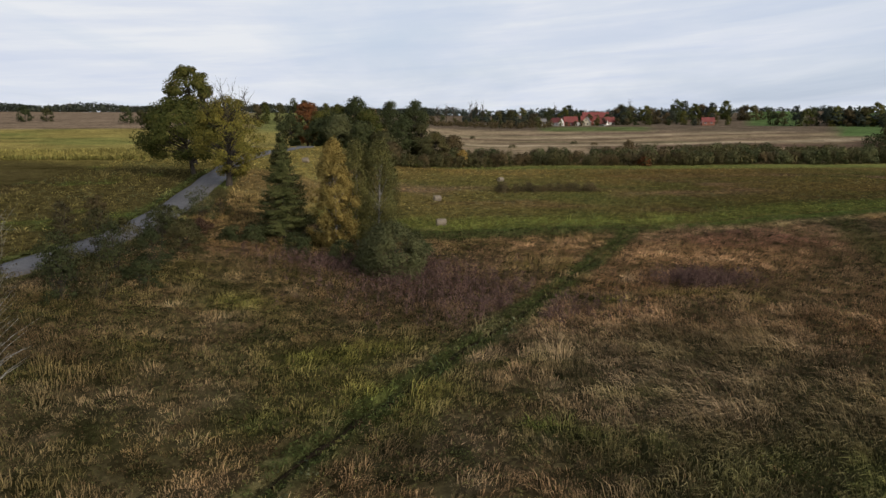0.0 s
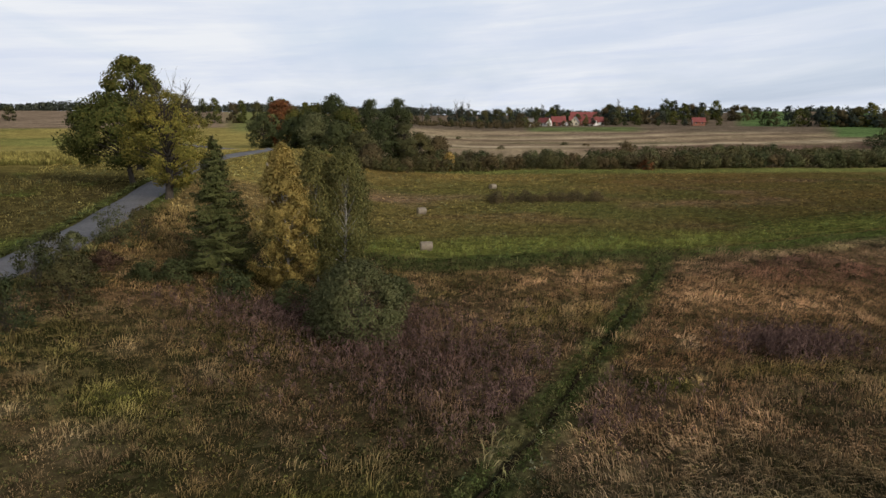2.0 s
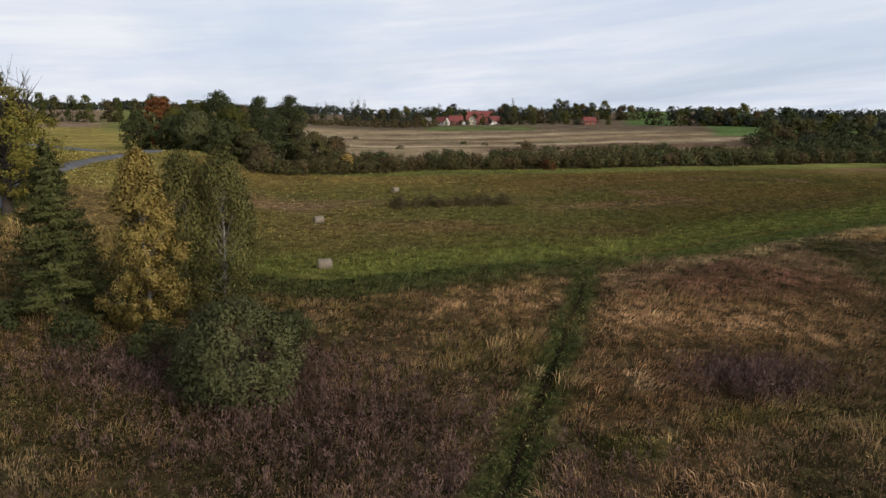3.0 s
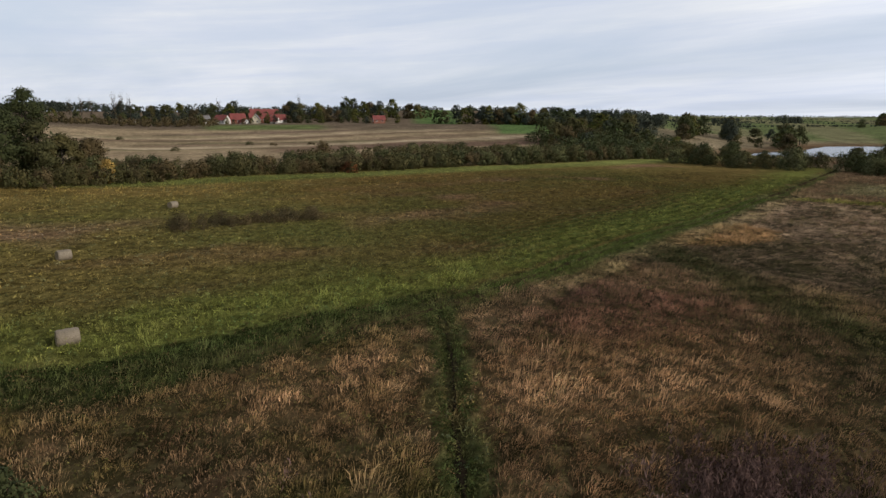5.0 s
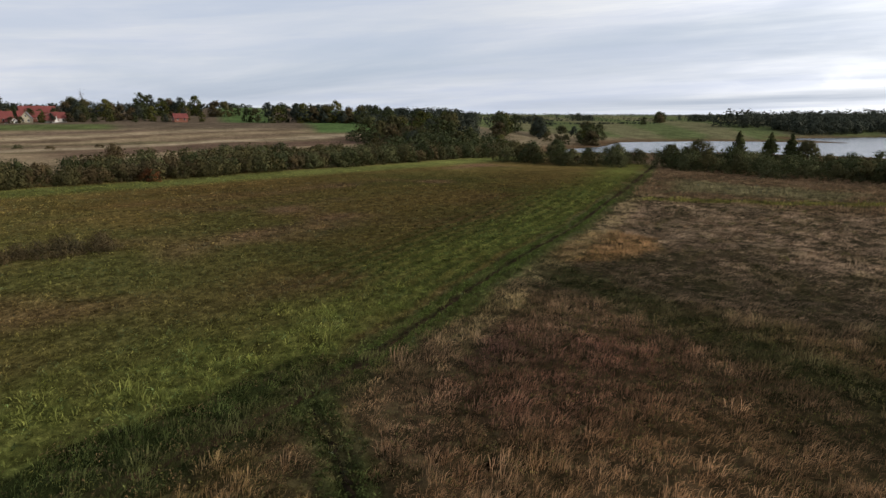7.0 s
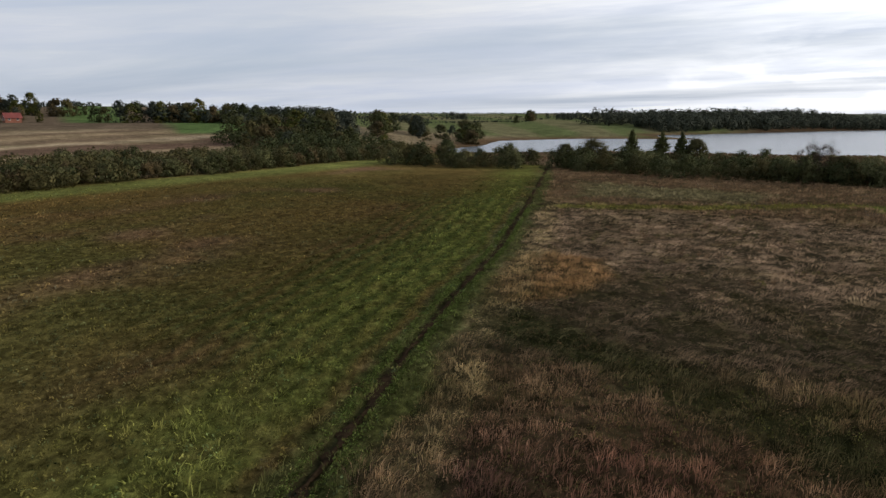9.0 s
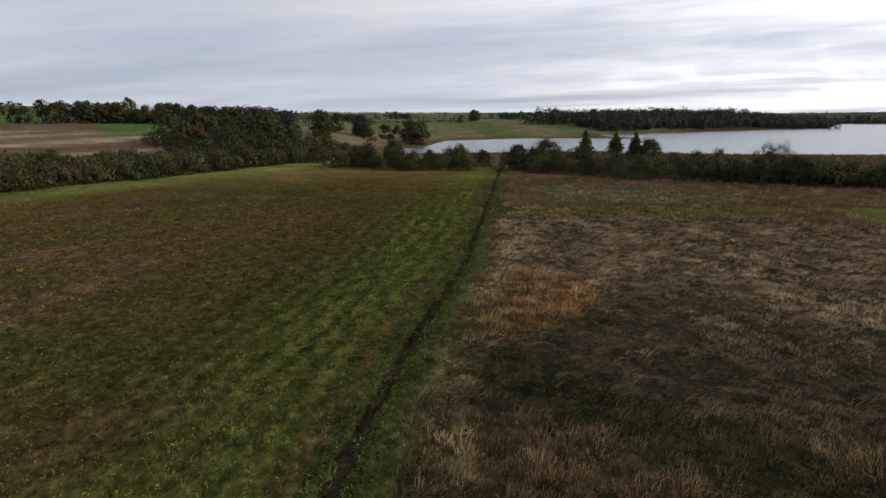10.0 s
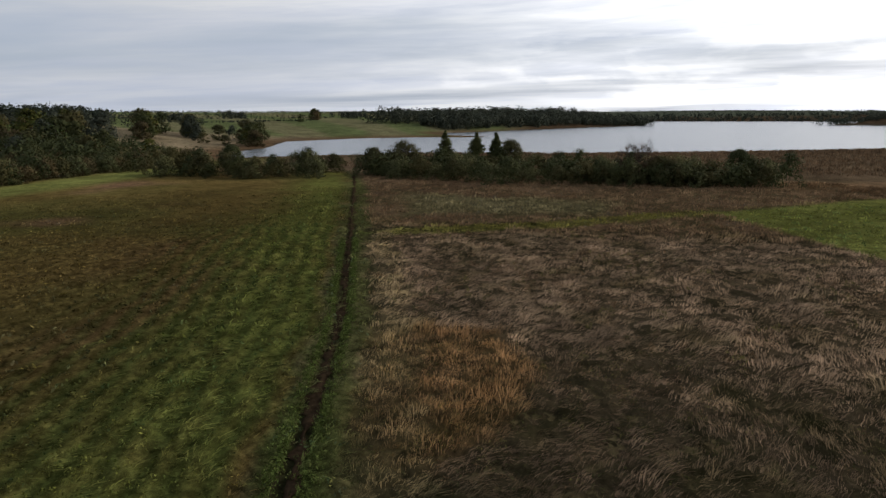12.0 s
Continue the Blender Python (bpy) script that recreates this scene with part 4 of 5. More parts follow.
def build_grass():
    for name, label, lo, hi, dens, per, wide, seed in (
            ("near_grass", "tall dry tussock grass, straw and rust", 0, 36, 4.1, 22, 0.0115, 11),
            ("middle_grass", "tall dry grass with straw, rust and green patches", 36, 72, 2.7, 22, 0.024, 12),
            ("far_grass", "rough brown grass and sedge towards the lake", 72, 140, 1.1, 16, 0.055, 13)):
        x, y, col, high, lx, ly, rng = tufts(lo, hi, dens, seed, 0.4, 9)
        big = rng.uniform(0.65, 1.3, len(x)) * (1 + 0.25 * wob(x, y, 2.2, 5.0))
        # clumps: pale raised heads, low dark green hollows; light and shade painted in
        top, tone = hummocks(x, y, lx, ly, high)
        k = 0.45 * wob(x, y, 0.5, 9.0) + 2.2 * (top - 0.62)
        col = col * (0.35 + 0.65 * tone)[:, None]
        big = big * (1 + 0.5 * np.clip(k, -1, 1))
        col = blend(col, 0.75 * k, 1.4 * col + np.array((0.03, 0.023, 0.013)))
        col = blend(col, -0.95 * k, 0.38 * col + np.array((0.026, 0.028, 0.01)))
        east = smooth(3, 12, x) * smooth(47, 37, y)
        big = big * (1 + 0.55 * east)
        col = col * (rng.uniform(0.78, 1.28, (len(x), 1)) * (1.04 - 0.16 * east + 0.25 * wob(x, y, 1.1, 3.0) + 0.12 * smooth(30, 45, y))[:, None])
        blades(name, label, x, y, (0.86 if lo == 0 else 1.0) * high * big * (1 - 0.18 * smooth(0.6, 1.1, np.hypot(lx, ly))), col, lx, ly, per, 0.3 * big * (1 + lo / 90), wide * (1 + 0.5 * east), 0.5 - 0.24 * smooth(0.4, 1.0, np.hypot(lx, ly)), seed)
    # leafy weeds in rounded clumps, and upright withered stalks
    for name, lo, hi, dens, per, size, seed in (("near_weeds", 0, 36, 2.6, 23, 0.046, 21), ("middle_weeds", 36, 72, 1.3, 20, 0.09, 22)):
        x, y, col, high, lx, ly, rng = tufts(lo, hi, dens, seed, 0.4, 9)
        ok = rng.uniform(0, 1, len(x)) < 0.75 + 0.6 * wob(x, y, 4.0, 12.0) - 0.6 * smooth(46, 56, x) - 0.55 * smooth(4, 10, x) * smooth(46, 38, y)
        x, y, col, high = (q[ok] for q in (x, y, col, high))
        n = len(x)
        pick = (rng.uniform(0, 1, n) * 0.55 + 0.45 * (0.5 + 0.5 * wob(x, y, 2.6, 14.0))) * 5.99
        col = (0.25 * col + 0.75 * WEEDS[np.clip(pick, 0, 5).astype(int)]) * rng.uniform(0.6, 1.3, (n, 1))
        idx = np.repeat(np.arange(n), per)
        m = len(idx)
        d = unit(rng.normal(size=(m, 3)))
        d[:, 2] = np.abs(d[:, 2])
        d *= rng.uniform(0.45, 1, (m, 1)) ** 0.4
        wide, tall = rng.uniform(0.25, 0.6, n), high * rng.uniform(0.6, 1.15, n)
        px, py = x[idx] + d[:, 0] * wide[idx], y[idx] + d[:, 1] * wide[idx]
        c = np.c_[px, py, land(px, py) + 0.08 + d[:, 2] * tall[idx]]
        tagged(new(name, quads(name, leaf_cards(c, rng, size, 0.4), M_GRASS, col[idx] * rng.uniform(0.7, 1.3, (m, 1)))), "leafy withered weeds among the tussock grass", "weeds", kind="stuff")
    rng = np.random.default_rng(77)
    n = 2400
    spot = rng.integers(0, 5, n)
    cx, cy, sx, sy = np.array(((-1, 50, 6, 3.4), (5, 44, 4.5, 3), (-9, 58, 5.5, 2.4), (21, 51, 2.6, 1.7), (-3, 55, 5, 3))).T
    x, y = cx[spot] + rng.normal(size=n) * sx[spot] * 0.75, cy[spot] + rng.normal(size=n) * sy[spot] * 0.75
    ok = line_distance(x, y, TRACK)[0] > 1.4
    x, y = x[ok], y[ok]
    idx = np.repeat(np.arange(len(x)), 16)
    t = rng.uniform(0.15, 1, len(idx))
    px, py = x[idx] + rng.normal(size=len(idx)) * 0.1, y[idx] + rng.normal(size=len(idx)) * 0.1
    c = np.c_[px, py, land(px, py) + t * rng.uniform(0.7, 1.25, len(x))[idx]]
    col = (np.array((0.11, 0.07, 0.06)) * rng.uniform(0.5, 1.6, (len(x), 1)))[idx]
    tagged(new("withered_stalks", quads("withered_stalks", leaf_cards(c, rng, 0.11, 0.2, 0.8), M_GRASS, col)), "upright purple-brown withered weed stalks", "weeds", kind="stuff")
    # short meadow grass and its broad-leaved weeds
    for name, lo, hi, dens, per, wide, seed in (("meadow_grass_near", 0, 42, 5.5, 10, 0.024, 31), ("meadow_grass_far", 42, 120, 1.1, 6, 0.055, 32)):
        x, y, col, high, lx, ly, rng = tufts(lo, hi, dens, seed, 0.05, 0.4)
        big = rng.uniform(0.5, 1.6, len(x)) * (1 + 0.4 * wob(x, y, 1.9, 6.0))
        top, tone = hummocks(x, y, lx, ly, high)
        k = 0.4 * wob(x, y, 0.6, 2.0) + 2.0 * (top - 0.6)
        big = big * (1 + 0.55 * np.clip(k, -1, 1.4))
        # hummock tops tinted lighter and gaps darker, as light and shade would
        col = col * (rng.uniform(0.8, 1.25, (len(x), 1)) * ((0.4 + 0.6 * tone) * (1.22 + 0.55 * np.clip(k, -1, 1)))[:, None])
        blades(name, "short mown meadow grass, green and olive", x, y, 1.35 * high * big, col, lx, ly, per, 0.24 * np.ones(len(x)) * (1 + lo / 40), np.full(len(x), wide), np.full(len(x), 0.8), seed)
    # low herbs: under the tall grass, along the path and the ditch, in the meadow
    def herbs(name, label, x, y, top, col, per, wide, size, seed):
        rng = np.random.default_rng(seed)
        n = len(x)
        col = col * rng.uniform(0.55, 1.5, (n, 1))
        idx = np.repeat(np.arange(n), per)
        m = len(idx)
        d = unit(rng.normal(size=(m, 3)))
        d[:, 2] = np.abs(d[:, 2])
        w = wide * rng.uniform(0.6, 1.4, n)
        px, py = x[idx] + d[:, 0] * w[idx], y[idx] + d[:, 1] * w[idx]
        c = np.c_[px, py, land(px, py) + 0.04 + d[:, 2] * (top * rng.uniform(0.5, 1.2, n))[idx]]
        tagged(new(name, quads(name, leaf_cards(c, rng, size, 0.42), M_GRASS, col[idx] * rng.uniform(0.7, 1.3, (m, 1)))), label, "weeds", kind="stuff")

    x, y, col, high, lx, ly, rng = tufts(0, 36, 3.2, 35, 0.4, 9)
    ok = rng.uniform(0, 1, len(x)) < 1 - 0.7 * smooth(38, 48, y)
    x, y, col, high = (q[ok] for q in (x, y, col, high))
    herbs("low_herbs", "dark green herbs low in the dry grass", x, y, 0.33 * high, 0.22 * col + np.array((0.03, 0.039, 0.013)), 8, 0.3, 0.075, 36)
    for name, lo, hi, dens, per, wide, size, seed in (("meadow_herbs", 0, 34, 3.4, 9, 0.2, 0.075, 37), ("meadow_herbs_far", 34, 110, 1.0, 7, 0.36, 0.13, 47)):
        x, y, col, high, lx, ly, rng = tufts(lo, hi, dens, seed, 0.05, 0.4)
        ok = rng.uniform(0, 1, len(x)) < smooth(150, 60, np.hypot(x - 24, y - 62)) + 0.1
        x, y, col, high = (q[ok] for q in (x, y, col, high))
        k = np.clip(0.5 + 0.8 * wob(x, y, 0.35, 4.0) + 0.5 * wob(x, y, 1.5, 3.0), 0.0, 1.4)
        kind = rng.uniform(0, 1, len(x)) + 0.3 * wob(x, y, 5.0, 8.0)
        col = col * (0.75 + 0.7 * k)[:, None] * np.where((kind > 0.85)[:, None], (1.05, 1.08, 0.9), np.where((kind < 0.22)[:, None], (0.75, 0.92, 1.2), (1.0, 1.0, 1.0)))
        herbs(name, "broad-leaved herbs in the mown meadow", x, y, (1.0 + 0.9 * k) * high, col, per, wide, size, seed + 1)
    for name, label, line, n, gap, seed in (("path_weeds", "low green weeds along the trodden path", TRACK[1:], 1800, 0.95, 39), ("ditch_weeds", "green weeds hanging over the ditch", [p for p in EDGE if 10 < p[0] < 100], 3200, 1.0, 40)):
        rng = np.random.default_rng(seed)
        pts = np.array(line, float)
        seg = np.r_[0, np.cumsum(np.hypot(*np.diff(pts, axis=0).T))]
        s = rng.uniform(0, 1, n) ** 0.8 * seg[-1]
        side = rng.choice((-1, 1), n) * ((0.26 if gap < 1 else 0.5) + np.abs(rng.normal(size=n)) * (0.45 if gap < 1 else 0.26))
        keep = rng.uniform(0, 1, n) < 0.75 + 0.5 * np.sin(s * 0.7 + 2 * np.sign(side)) * np.sin(s * 0.23)
        s, side = s[keep], side[keep]
        k = np.clip(np.searchsorted(seg, s) - 1, 0, len(pts) - 2)
        d = unit(pts[k + 1] - pts[k])
        x = np.interp(s, seg, pts[:, 0]) + d[:, 1] * side + (0.25 if gap == 1.0 else 0.0)
        y = np.interp(s, seg, pts[:, 1]) - d[:, 0] * side - (0.45 if gap == 1.0 else 0.0)
        herbs(name, label, x, y, np.full(len(x), 0.3), np.array((0.058, 0.072, 0.024) if gap < 1 else (0.095, 0.125, 0.034)) * rng.uniform(0.7, 1.3, (len(x), 1)), 14, 0.2, 0.06, seed)
    rng = np.random.default_rng(44)
    x, y = rng.uniform(184, 345, 9000), rng.uniform(-60, 150, 9000)
    d = signed(x, y, LAKE)
    x, y = x[d < 2], y[d < 2]
    n = len(x)
    blades("reed_bed", "brown reeds on the low shore of the lake", x, y, rng.uniform(0.8, 1.5, n), np.array((0.17, 0.115, 0.07)) * rng.uniform(0.6, 1.4, (n, 1)), np.zeros(n), np.zeros(n), 5, np.full(n, 0.8), np.full(n, 0.14), np.full(n, 0.4), 45)


build_grass()


# ---- hay bales ----
def bale(place, turn):
    thing = new("hay_bale")
    x, y = place
    thing.matrix_world = pose(x, y, float(land(x, y)) + 0.5, 0, 0, turn)
    r, half, n = 0.52, 0.6, 28
    bm = bmesh.new()
    rows = []
    for k in range(9):
        u = -half + 2 * half * k / 8
        rr = r * (0.93 if k in (0, 8) else 1.0) + 0.012 * math.sin(k * 2.1)
        rows.append([bm.verts.new((u, (rr + 0.012 * math.sin(5 * i + k)) * math.cos(2 * math.pi * i / n), (rr * (0.96 if math.sin(2 * math.pi * i / n) < -0.8 else 1)) * math.sin(2 * math.pi * i / n))) for i in range(n)])
    for a, b in zip(rows, rows[1:]):
        for i in range(n):
            bm.faces.new((a[i], a[(i + 1) % n], b[(i + 1) % n], b[i])).smooth = True
    part("roll", bm, thing, "", M_STRAW)
    for side in (-1, 1):
        bm = bmesh.new()
        prev = None
        for q in range(6):
            rr = r * 0.93 * (1 - q / 6)
            ring = [bm.verts.new((side * (half + 0.018 * (q % 2)), rr * math.cos(2 * math.pi * i / n), rr * math.sin(2 * math.pi * i / n))) for i in range(n)]
            if prev:
                for i in range(n):
                    f = (prev[i], prev[(i + 1) % n], ring[(i + 1) % n], ring[i])
                    bm.faces.new(f if side > 0 else f[::-1])
            prev = ring
        bm.faces.new(prev if side > 0 else prev[::-1])
        part("end_face", bm, thing, "", M_WRAP)
    return tagged(thing, "round weathered hay bale lying on the mown meadow", "hay bale", "hay bales on the meadow")


for place, turn in (((-0.1, 80.6), 8), ((-0.8, 108.5), 20), ((12.6, 140.5), 35), ((-26.6, 128), -10)):
    bale(place, turn)

# ---- standing crop beyond the western meadow ----
def build_crop():
    rng = np.random.default_rng(17)
    n = 3000
    u, d = rng.uniform(0, 1, n), rng.uniform(0, 1, n) ** 1.6 * 26
    x = -175 + 128 * u
    y = np.interp(x, [-175, -82, -60, -44], [106, 122, 128.5, 136]) + d + 0.4 * np.sin(x)
    col = np.array((0.22, 0.19, 0.06)) * rng.uniform(0.6, 1.35, (n, 1))
    col[d < 1.2] *= (0.75, 0.8, 0.75)
    blades("standing_crop", "ripening yellow-green crop standing in a field", x, y, np.full(n, 1.3) * rng.uniform(0.85, 1.1, n), col, np.zeros(n), np.zeros(n), 7, np.full(n, 0.55), np.full(n, 0.14), np.full(n, 0.18), 18)


build_crop()

# ---- trees beside the meadow ----
spruce((-16.3, 66.6), 11.2, 7.6, 3, "dark green spruce with drooping branches, in tall grass")
plant("birch_tree", "slender birch with thin golden autumn leaves", "birch tree", (-10.8, 64.9), 11.6, 5.3, L_GOLD, 5, "flame", 0.03, 250, 165, 0.075, 0.1, M_BIRCH, 0.011, 0.6, 0.45, 0.1, flat=False)
plant("birch_tree", "slender birch with grey-green drooping leaves", "birch tree", (-8.9, 67.8), 11.5, 4.2, L_BIRCH, 6, "column", 0.03, 170, 135, 0.08, 0.15, M_BIRCH, 0.011, 0.45, 0.8, 0.15, flat=False)
plant("birch_tree", "weeping birch with grey-green and yellowing leaves", "birch tree", (-6.5, 67.6), 11.6, 4.7, L_BIRCH, 7, "column", 0.04, 190, 135, 0.08, 0.15, M_BIRCH, 0.011, 0.45, 0.9, 0.15, flat=False)
plant("willow_shrub", "broad grey-green willow shrub in the tall weeds", "shrub", (-4.4, 55.2), 4.5, 7.6, L_WILLOW, 8, "bush", 0.0, 170, 150, 0.1, 0.1, None, 0.015, 0.34, 0.1, 0.7, stems=5, flat=False)
for i, (x, y, h, w) in enumerate(((-14, 61.5, 2.2, 3.4), (-9.5, 60.5, 2.1, 3.5), (-18.5, 63, 2.0, 3.0), (-2, 62.5, 1.9, 3.2), (-12, 67.5, 2.6, 3.0))):
    plant("undergrowth_shrub", "low dark green shrub under the birches", "shrub", (x, y), h, w, L_DARK, 20 + i, "bush", 0.0, 34, 70, 0.09, 0.16, None, 0.012, 0.5, 0.0, 0.5, stems=4, group="undergrowth shrubs")
# roadside giants
plant("oak_tree", "old broad oak with dense dark olive crown", "oak tree", (-40.4, 106.5), 12.2, 13.4, L_OAK, 31, "dome", 0.24, 80, 360, 0.17, 0.125, None, 0.03, 0.6, hollow=0.72, lean=-2.4)
plant("oak_tree", "tall oak rising dark behind its neighbour", "oak tree", (-46, 122), 17.6, 9.6, L_OAK, 32, "dome", 0.58, 40, 320, 0.19, 0.14, None, 0.024, 0.6, hollow=0.65)
plant("lime_tree", "roadside lime with yellowing leaves and a bare top", "lime tree", (-30.4, 93.5), 13.0, 11.6, L_LIME, 33, "round", 0.14, 130, 150, 0.125, 0.095, None, 0.034, 0.6, hollow=0.35, twigs=34, twig_rise=1.05)
plant("lime_tree", "slim roadside tree with thin yellow-green leaves", "lime tree", (-36.5, 112), 11, 6, L_LIME, 34, "tall", 0.15, 50, 60, 0.18, 0.12, None, 0.02, 0.6, twigs=8)
# shrubs along the road
for i, (x, y, h, w, leaf) in enumerate(((-26.2, 70.5, 3.9, 4.2, L_WILLOW), (-24.9, 72.6, 3.4, 3.4, L_OLIVE), (-33.5, 62.8, 3.6, 2.6, L_BROWN), (-25, 48.6, 3.9, 4.2, L_DARK), (-22.8, 50.5, 3.2, 4.0, L_DARK), (-22.4, 55.5, 2.9, 3.8, L_OLIVE), (-24.4, 40.3, 3.9, 3.2, L_DARK), (-26.2, 53, 3.4, 3.6, L_OLIVE), (-23.2, 59, 2.4, 3.2, L_OLIVE), (-26, 44.5, 2.6, 4.0, L_OLIVE), (-33.6, 57, 4.0, 3.0, L_BROWN), (-21.5, 45.5, 2.2, 3.2, L_DARK), (-24.1, 64, 1.4, 3.0, L_PURPLE), (-27, 37, 3.2, 4.0, L_OLIVE), (-20.5, 62.5, 1.5, 3.0, L_DARK), (-27, 50.5, 4.6, 3.6, L_OLIVE), (-25.4, 57.5, 3.6, 3.6, L_DARK), (-28, 46.5, 3.4, 4.2, L_DARK), (-26.6, 62, 3.0, 3.4, L_OLIVE), (-22.5, 41.5, 2.6, 3.4, L_OLIVE), (-29, 40, 3.6, 4.4, L_BROWN), (-27.5, 66.5, 2.0, 2.6, L_WILLOW))):
    plant("roadside_shrub", "straggling roadside shrub with small autumn leaves", "shrub", (x, y), h, w, leaf, 40 + i, "bush", 0.0, 48, 58, 0.075, 0.13, None, 0.012, 0.5, 0.0, 0.3, stems=6, group="shrubs along the road", flat=False)
plant("young_birch", "thin young birch with pale twigs and few leaves", "birch tree", (-18.4, 24.6), 8.0, 6.0, L_BROWN, 60, "column", 0.25, 80, 50, 0.035, 0.14, M_BIRCH, 0.011, 0.6, 0.2, 0.2, twigs=16, flat=False)
# dark patch of bushes in the meadow
rng = random.Random(5)
heap = plant("meadow_shrub", "low withered brown shrub patch in the meadow", "shrub", (18, 121), 1.4, 2.6, L_BROWN, 70, "bush", 0.0, 20, 30, 0.09, 0.22, None, 0.01, 0.4, 0.0, 0.4, stems=5, group="withered shrubs in the meadow")
scatter(heap, [(11 + 17.5 * rng.random(), 119.5 + 4.5 * rng.random()) for _ in range(34)], 6, 0.75, 1.4)

# ---- wood at the end of the meadow ----
plant("maple_tree", "maple in red autumn leaves at the wood's edge", "maple tree", (-46, 226), 15.2, 11.5, L_RED, 81, "round", 0.05, 70, 130, 0.27, 0.14, None, 0.02, 0.6)
woods = [(-33.6, 217, 14.1, 10, L_OAK), (-27.4, 213, 17.2, 10, L_DARK), (-15.6, 199, 16.2, 9.5, L_DARK), (-8, 200, 18, 9, L_DARK), (-21, 189, 12.7, 9, L_OAK), (-11.4, 185, 13.4, 8.5, L_DARK), (-29, 188, 9.2, 8, L_WILLOW),
         (-21.7, 178.7, 8.4, 7, L_DARK), (-5.9, 186, 11.8, 7, L_OLIVE), (-41, 224, 12.3, 9, L_OAK), (-50, 219, 10.8, 8, L_DARK), (-16, 176, 7.5, 7, L_OLIVE), (-2, 190, 9.0, 7, L_OLIVE), (-13, 171, 5.5, 6, L_BROWN), (-38, 206, 9, 8, L_DARK), (-32, 200, 11, 9, L_DARK), (3, 196, 8, 7, L_BROWN)]
for i, (x, y, h, w, leaf) in enumerate(woods):
    plant("alder_tree", "dense dark green tree in the small wood", "tree", (x, y), h, 1.2 * w, leaf, 90 + i, "tall" if h > 10 else "round", 0.0, 64, 116, 0.24, 0.165, None, 0.018, 0.6, hollow=0.35, group="trees of the small wood")


# ---- willow belt along the far edge of the meadow ----
BUSHES = []
for i, (leaf, h, w, word) in enumerate(((L_OLIVE, 4.2, 6.0, "olive"), (L_BROWN, 4.0, 5.5, "brown"), (L_DARK, 4.6, 6.2, "dark green"), (L_WILLOW, 4.4, 6.0, "grey-green"))):
    BUSHES.append(plant("willow_bush", "bushy " + word + " willow in the belt behind the meadow", "shrub", (20 + 34 * i, 191), h, w, leaf, 120 + i, "bush", 0.0, 26, 40, 0.23, 0.18, None, 0.012, 0.55, 0.35, 0.75, stems=4, group="willow belt", limbs=False))
rng = random.Random(9)
spots = [[], [], [], []]
for i in range(94):
    x = -14 + 1.95 * i
    front = float(np.interp(x, [-14, 0, 24, 180], [166, 177.5, 189.5, 190.5]))
    spots[(i * 7 + rng.randrange(2)) % 4 if x > 75 else (1 if rng.random() < 0.5 else 0)].append((x + rng.uniform(-1, 1), front + rng.uniform(-1.2, 1.8)))
for i in range(135):
    x = rng.uniform(0, 195)
    spots[rng.randrange(4)].append((x, 194 + rng.random() ** 1.5 * (14 + 34 * float(smooth(60, 110, x)))))
for b, s in zip(BUSHES, spots):
    scatter(b, s, 14, 0.78, 1.08)
plant("willow_bush", "single rounded willow bush above the belt", "shrub", (63, 223), 6.4, 6.5, L_BROWN, 130, "bush", 0.0, 34, 44, 0.28, 0.17, None, 0.012, 0.5, 0.0, 0.55, stems=4, limbs=False)

plant("red_bush", "small bush in red autumn leaves before the willow belt", "shrub", (57.5, 186.8), 2.6, 4.4, L_RED, 131, "bush", 0.0, 22, 32, 0.2, 0.18, None, 0.012, 0.5, 0.0, 0.5, stems=4, limbs=False)
plant("orange_bush", "small tree in rusty orange autumn leaves", "shrub", (5.6, 181), 4.8, 4.2, L_GOLD, 132, "round", 0.05, 26, 36, 0.2, 0.18, None, 0.014, 0.5, 0.0, 0.4, limbs=False)

# ---- trees between meadow and lake ----
TREES = []
for i, (leaf, h, w, prof, word) in enumerate(((L_DARK, 12, 10, "bush", "dark green rounded tree"), (L_OAK, 12, 10, "bush", "olive green tree"), (L_OLIVE, 11, 9.5, "bush", "olive brown tree"), (L_FAR, 12, 10, "bush", "dark bluish green tree"), (L_BROWN, 10, 9, "bush", "rusty brown tree"))):
    TREES.append(plant("tree", word + " near the lake", "tree", ((212, 252), (214, 289), (176, 258), (212, 266), (172, 246))[i], h, w, leaf, 140 + i, prof, 0.0, 38, 34, 0.44, 0.17, None, 0.018, 0.6, hollow=0.35, group="trees near the lake", limbs=False))
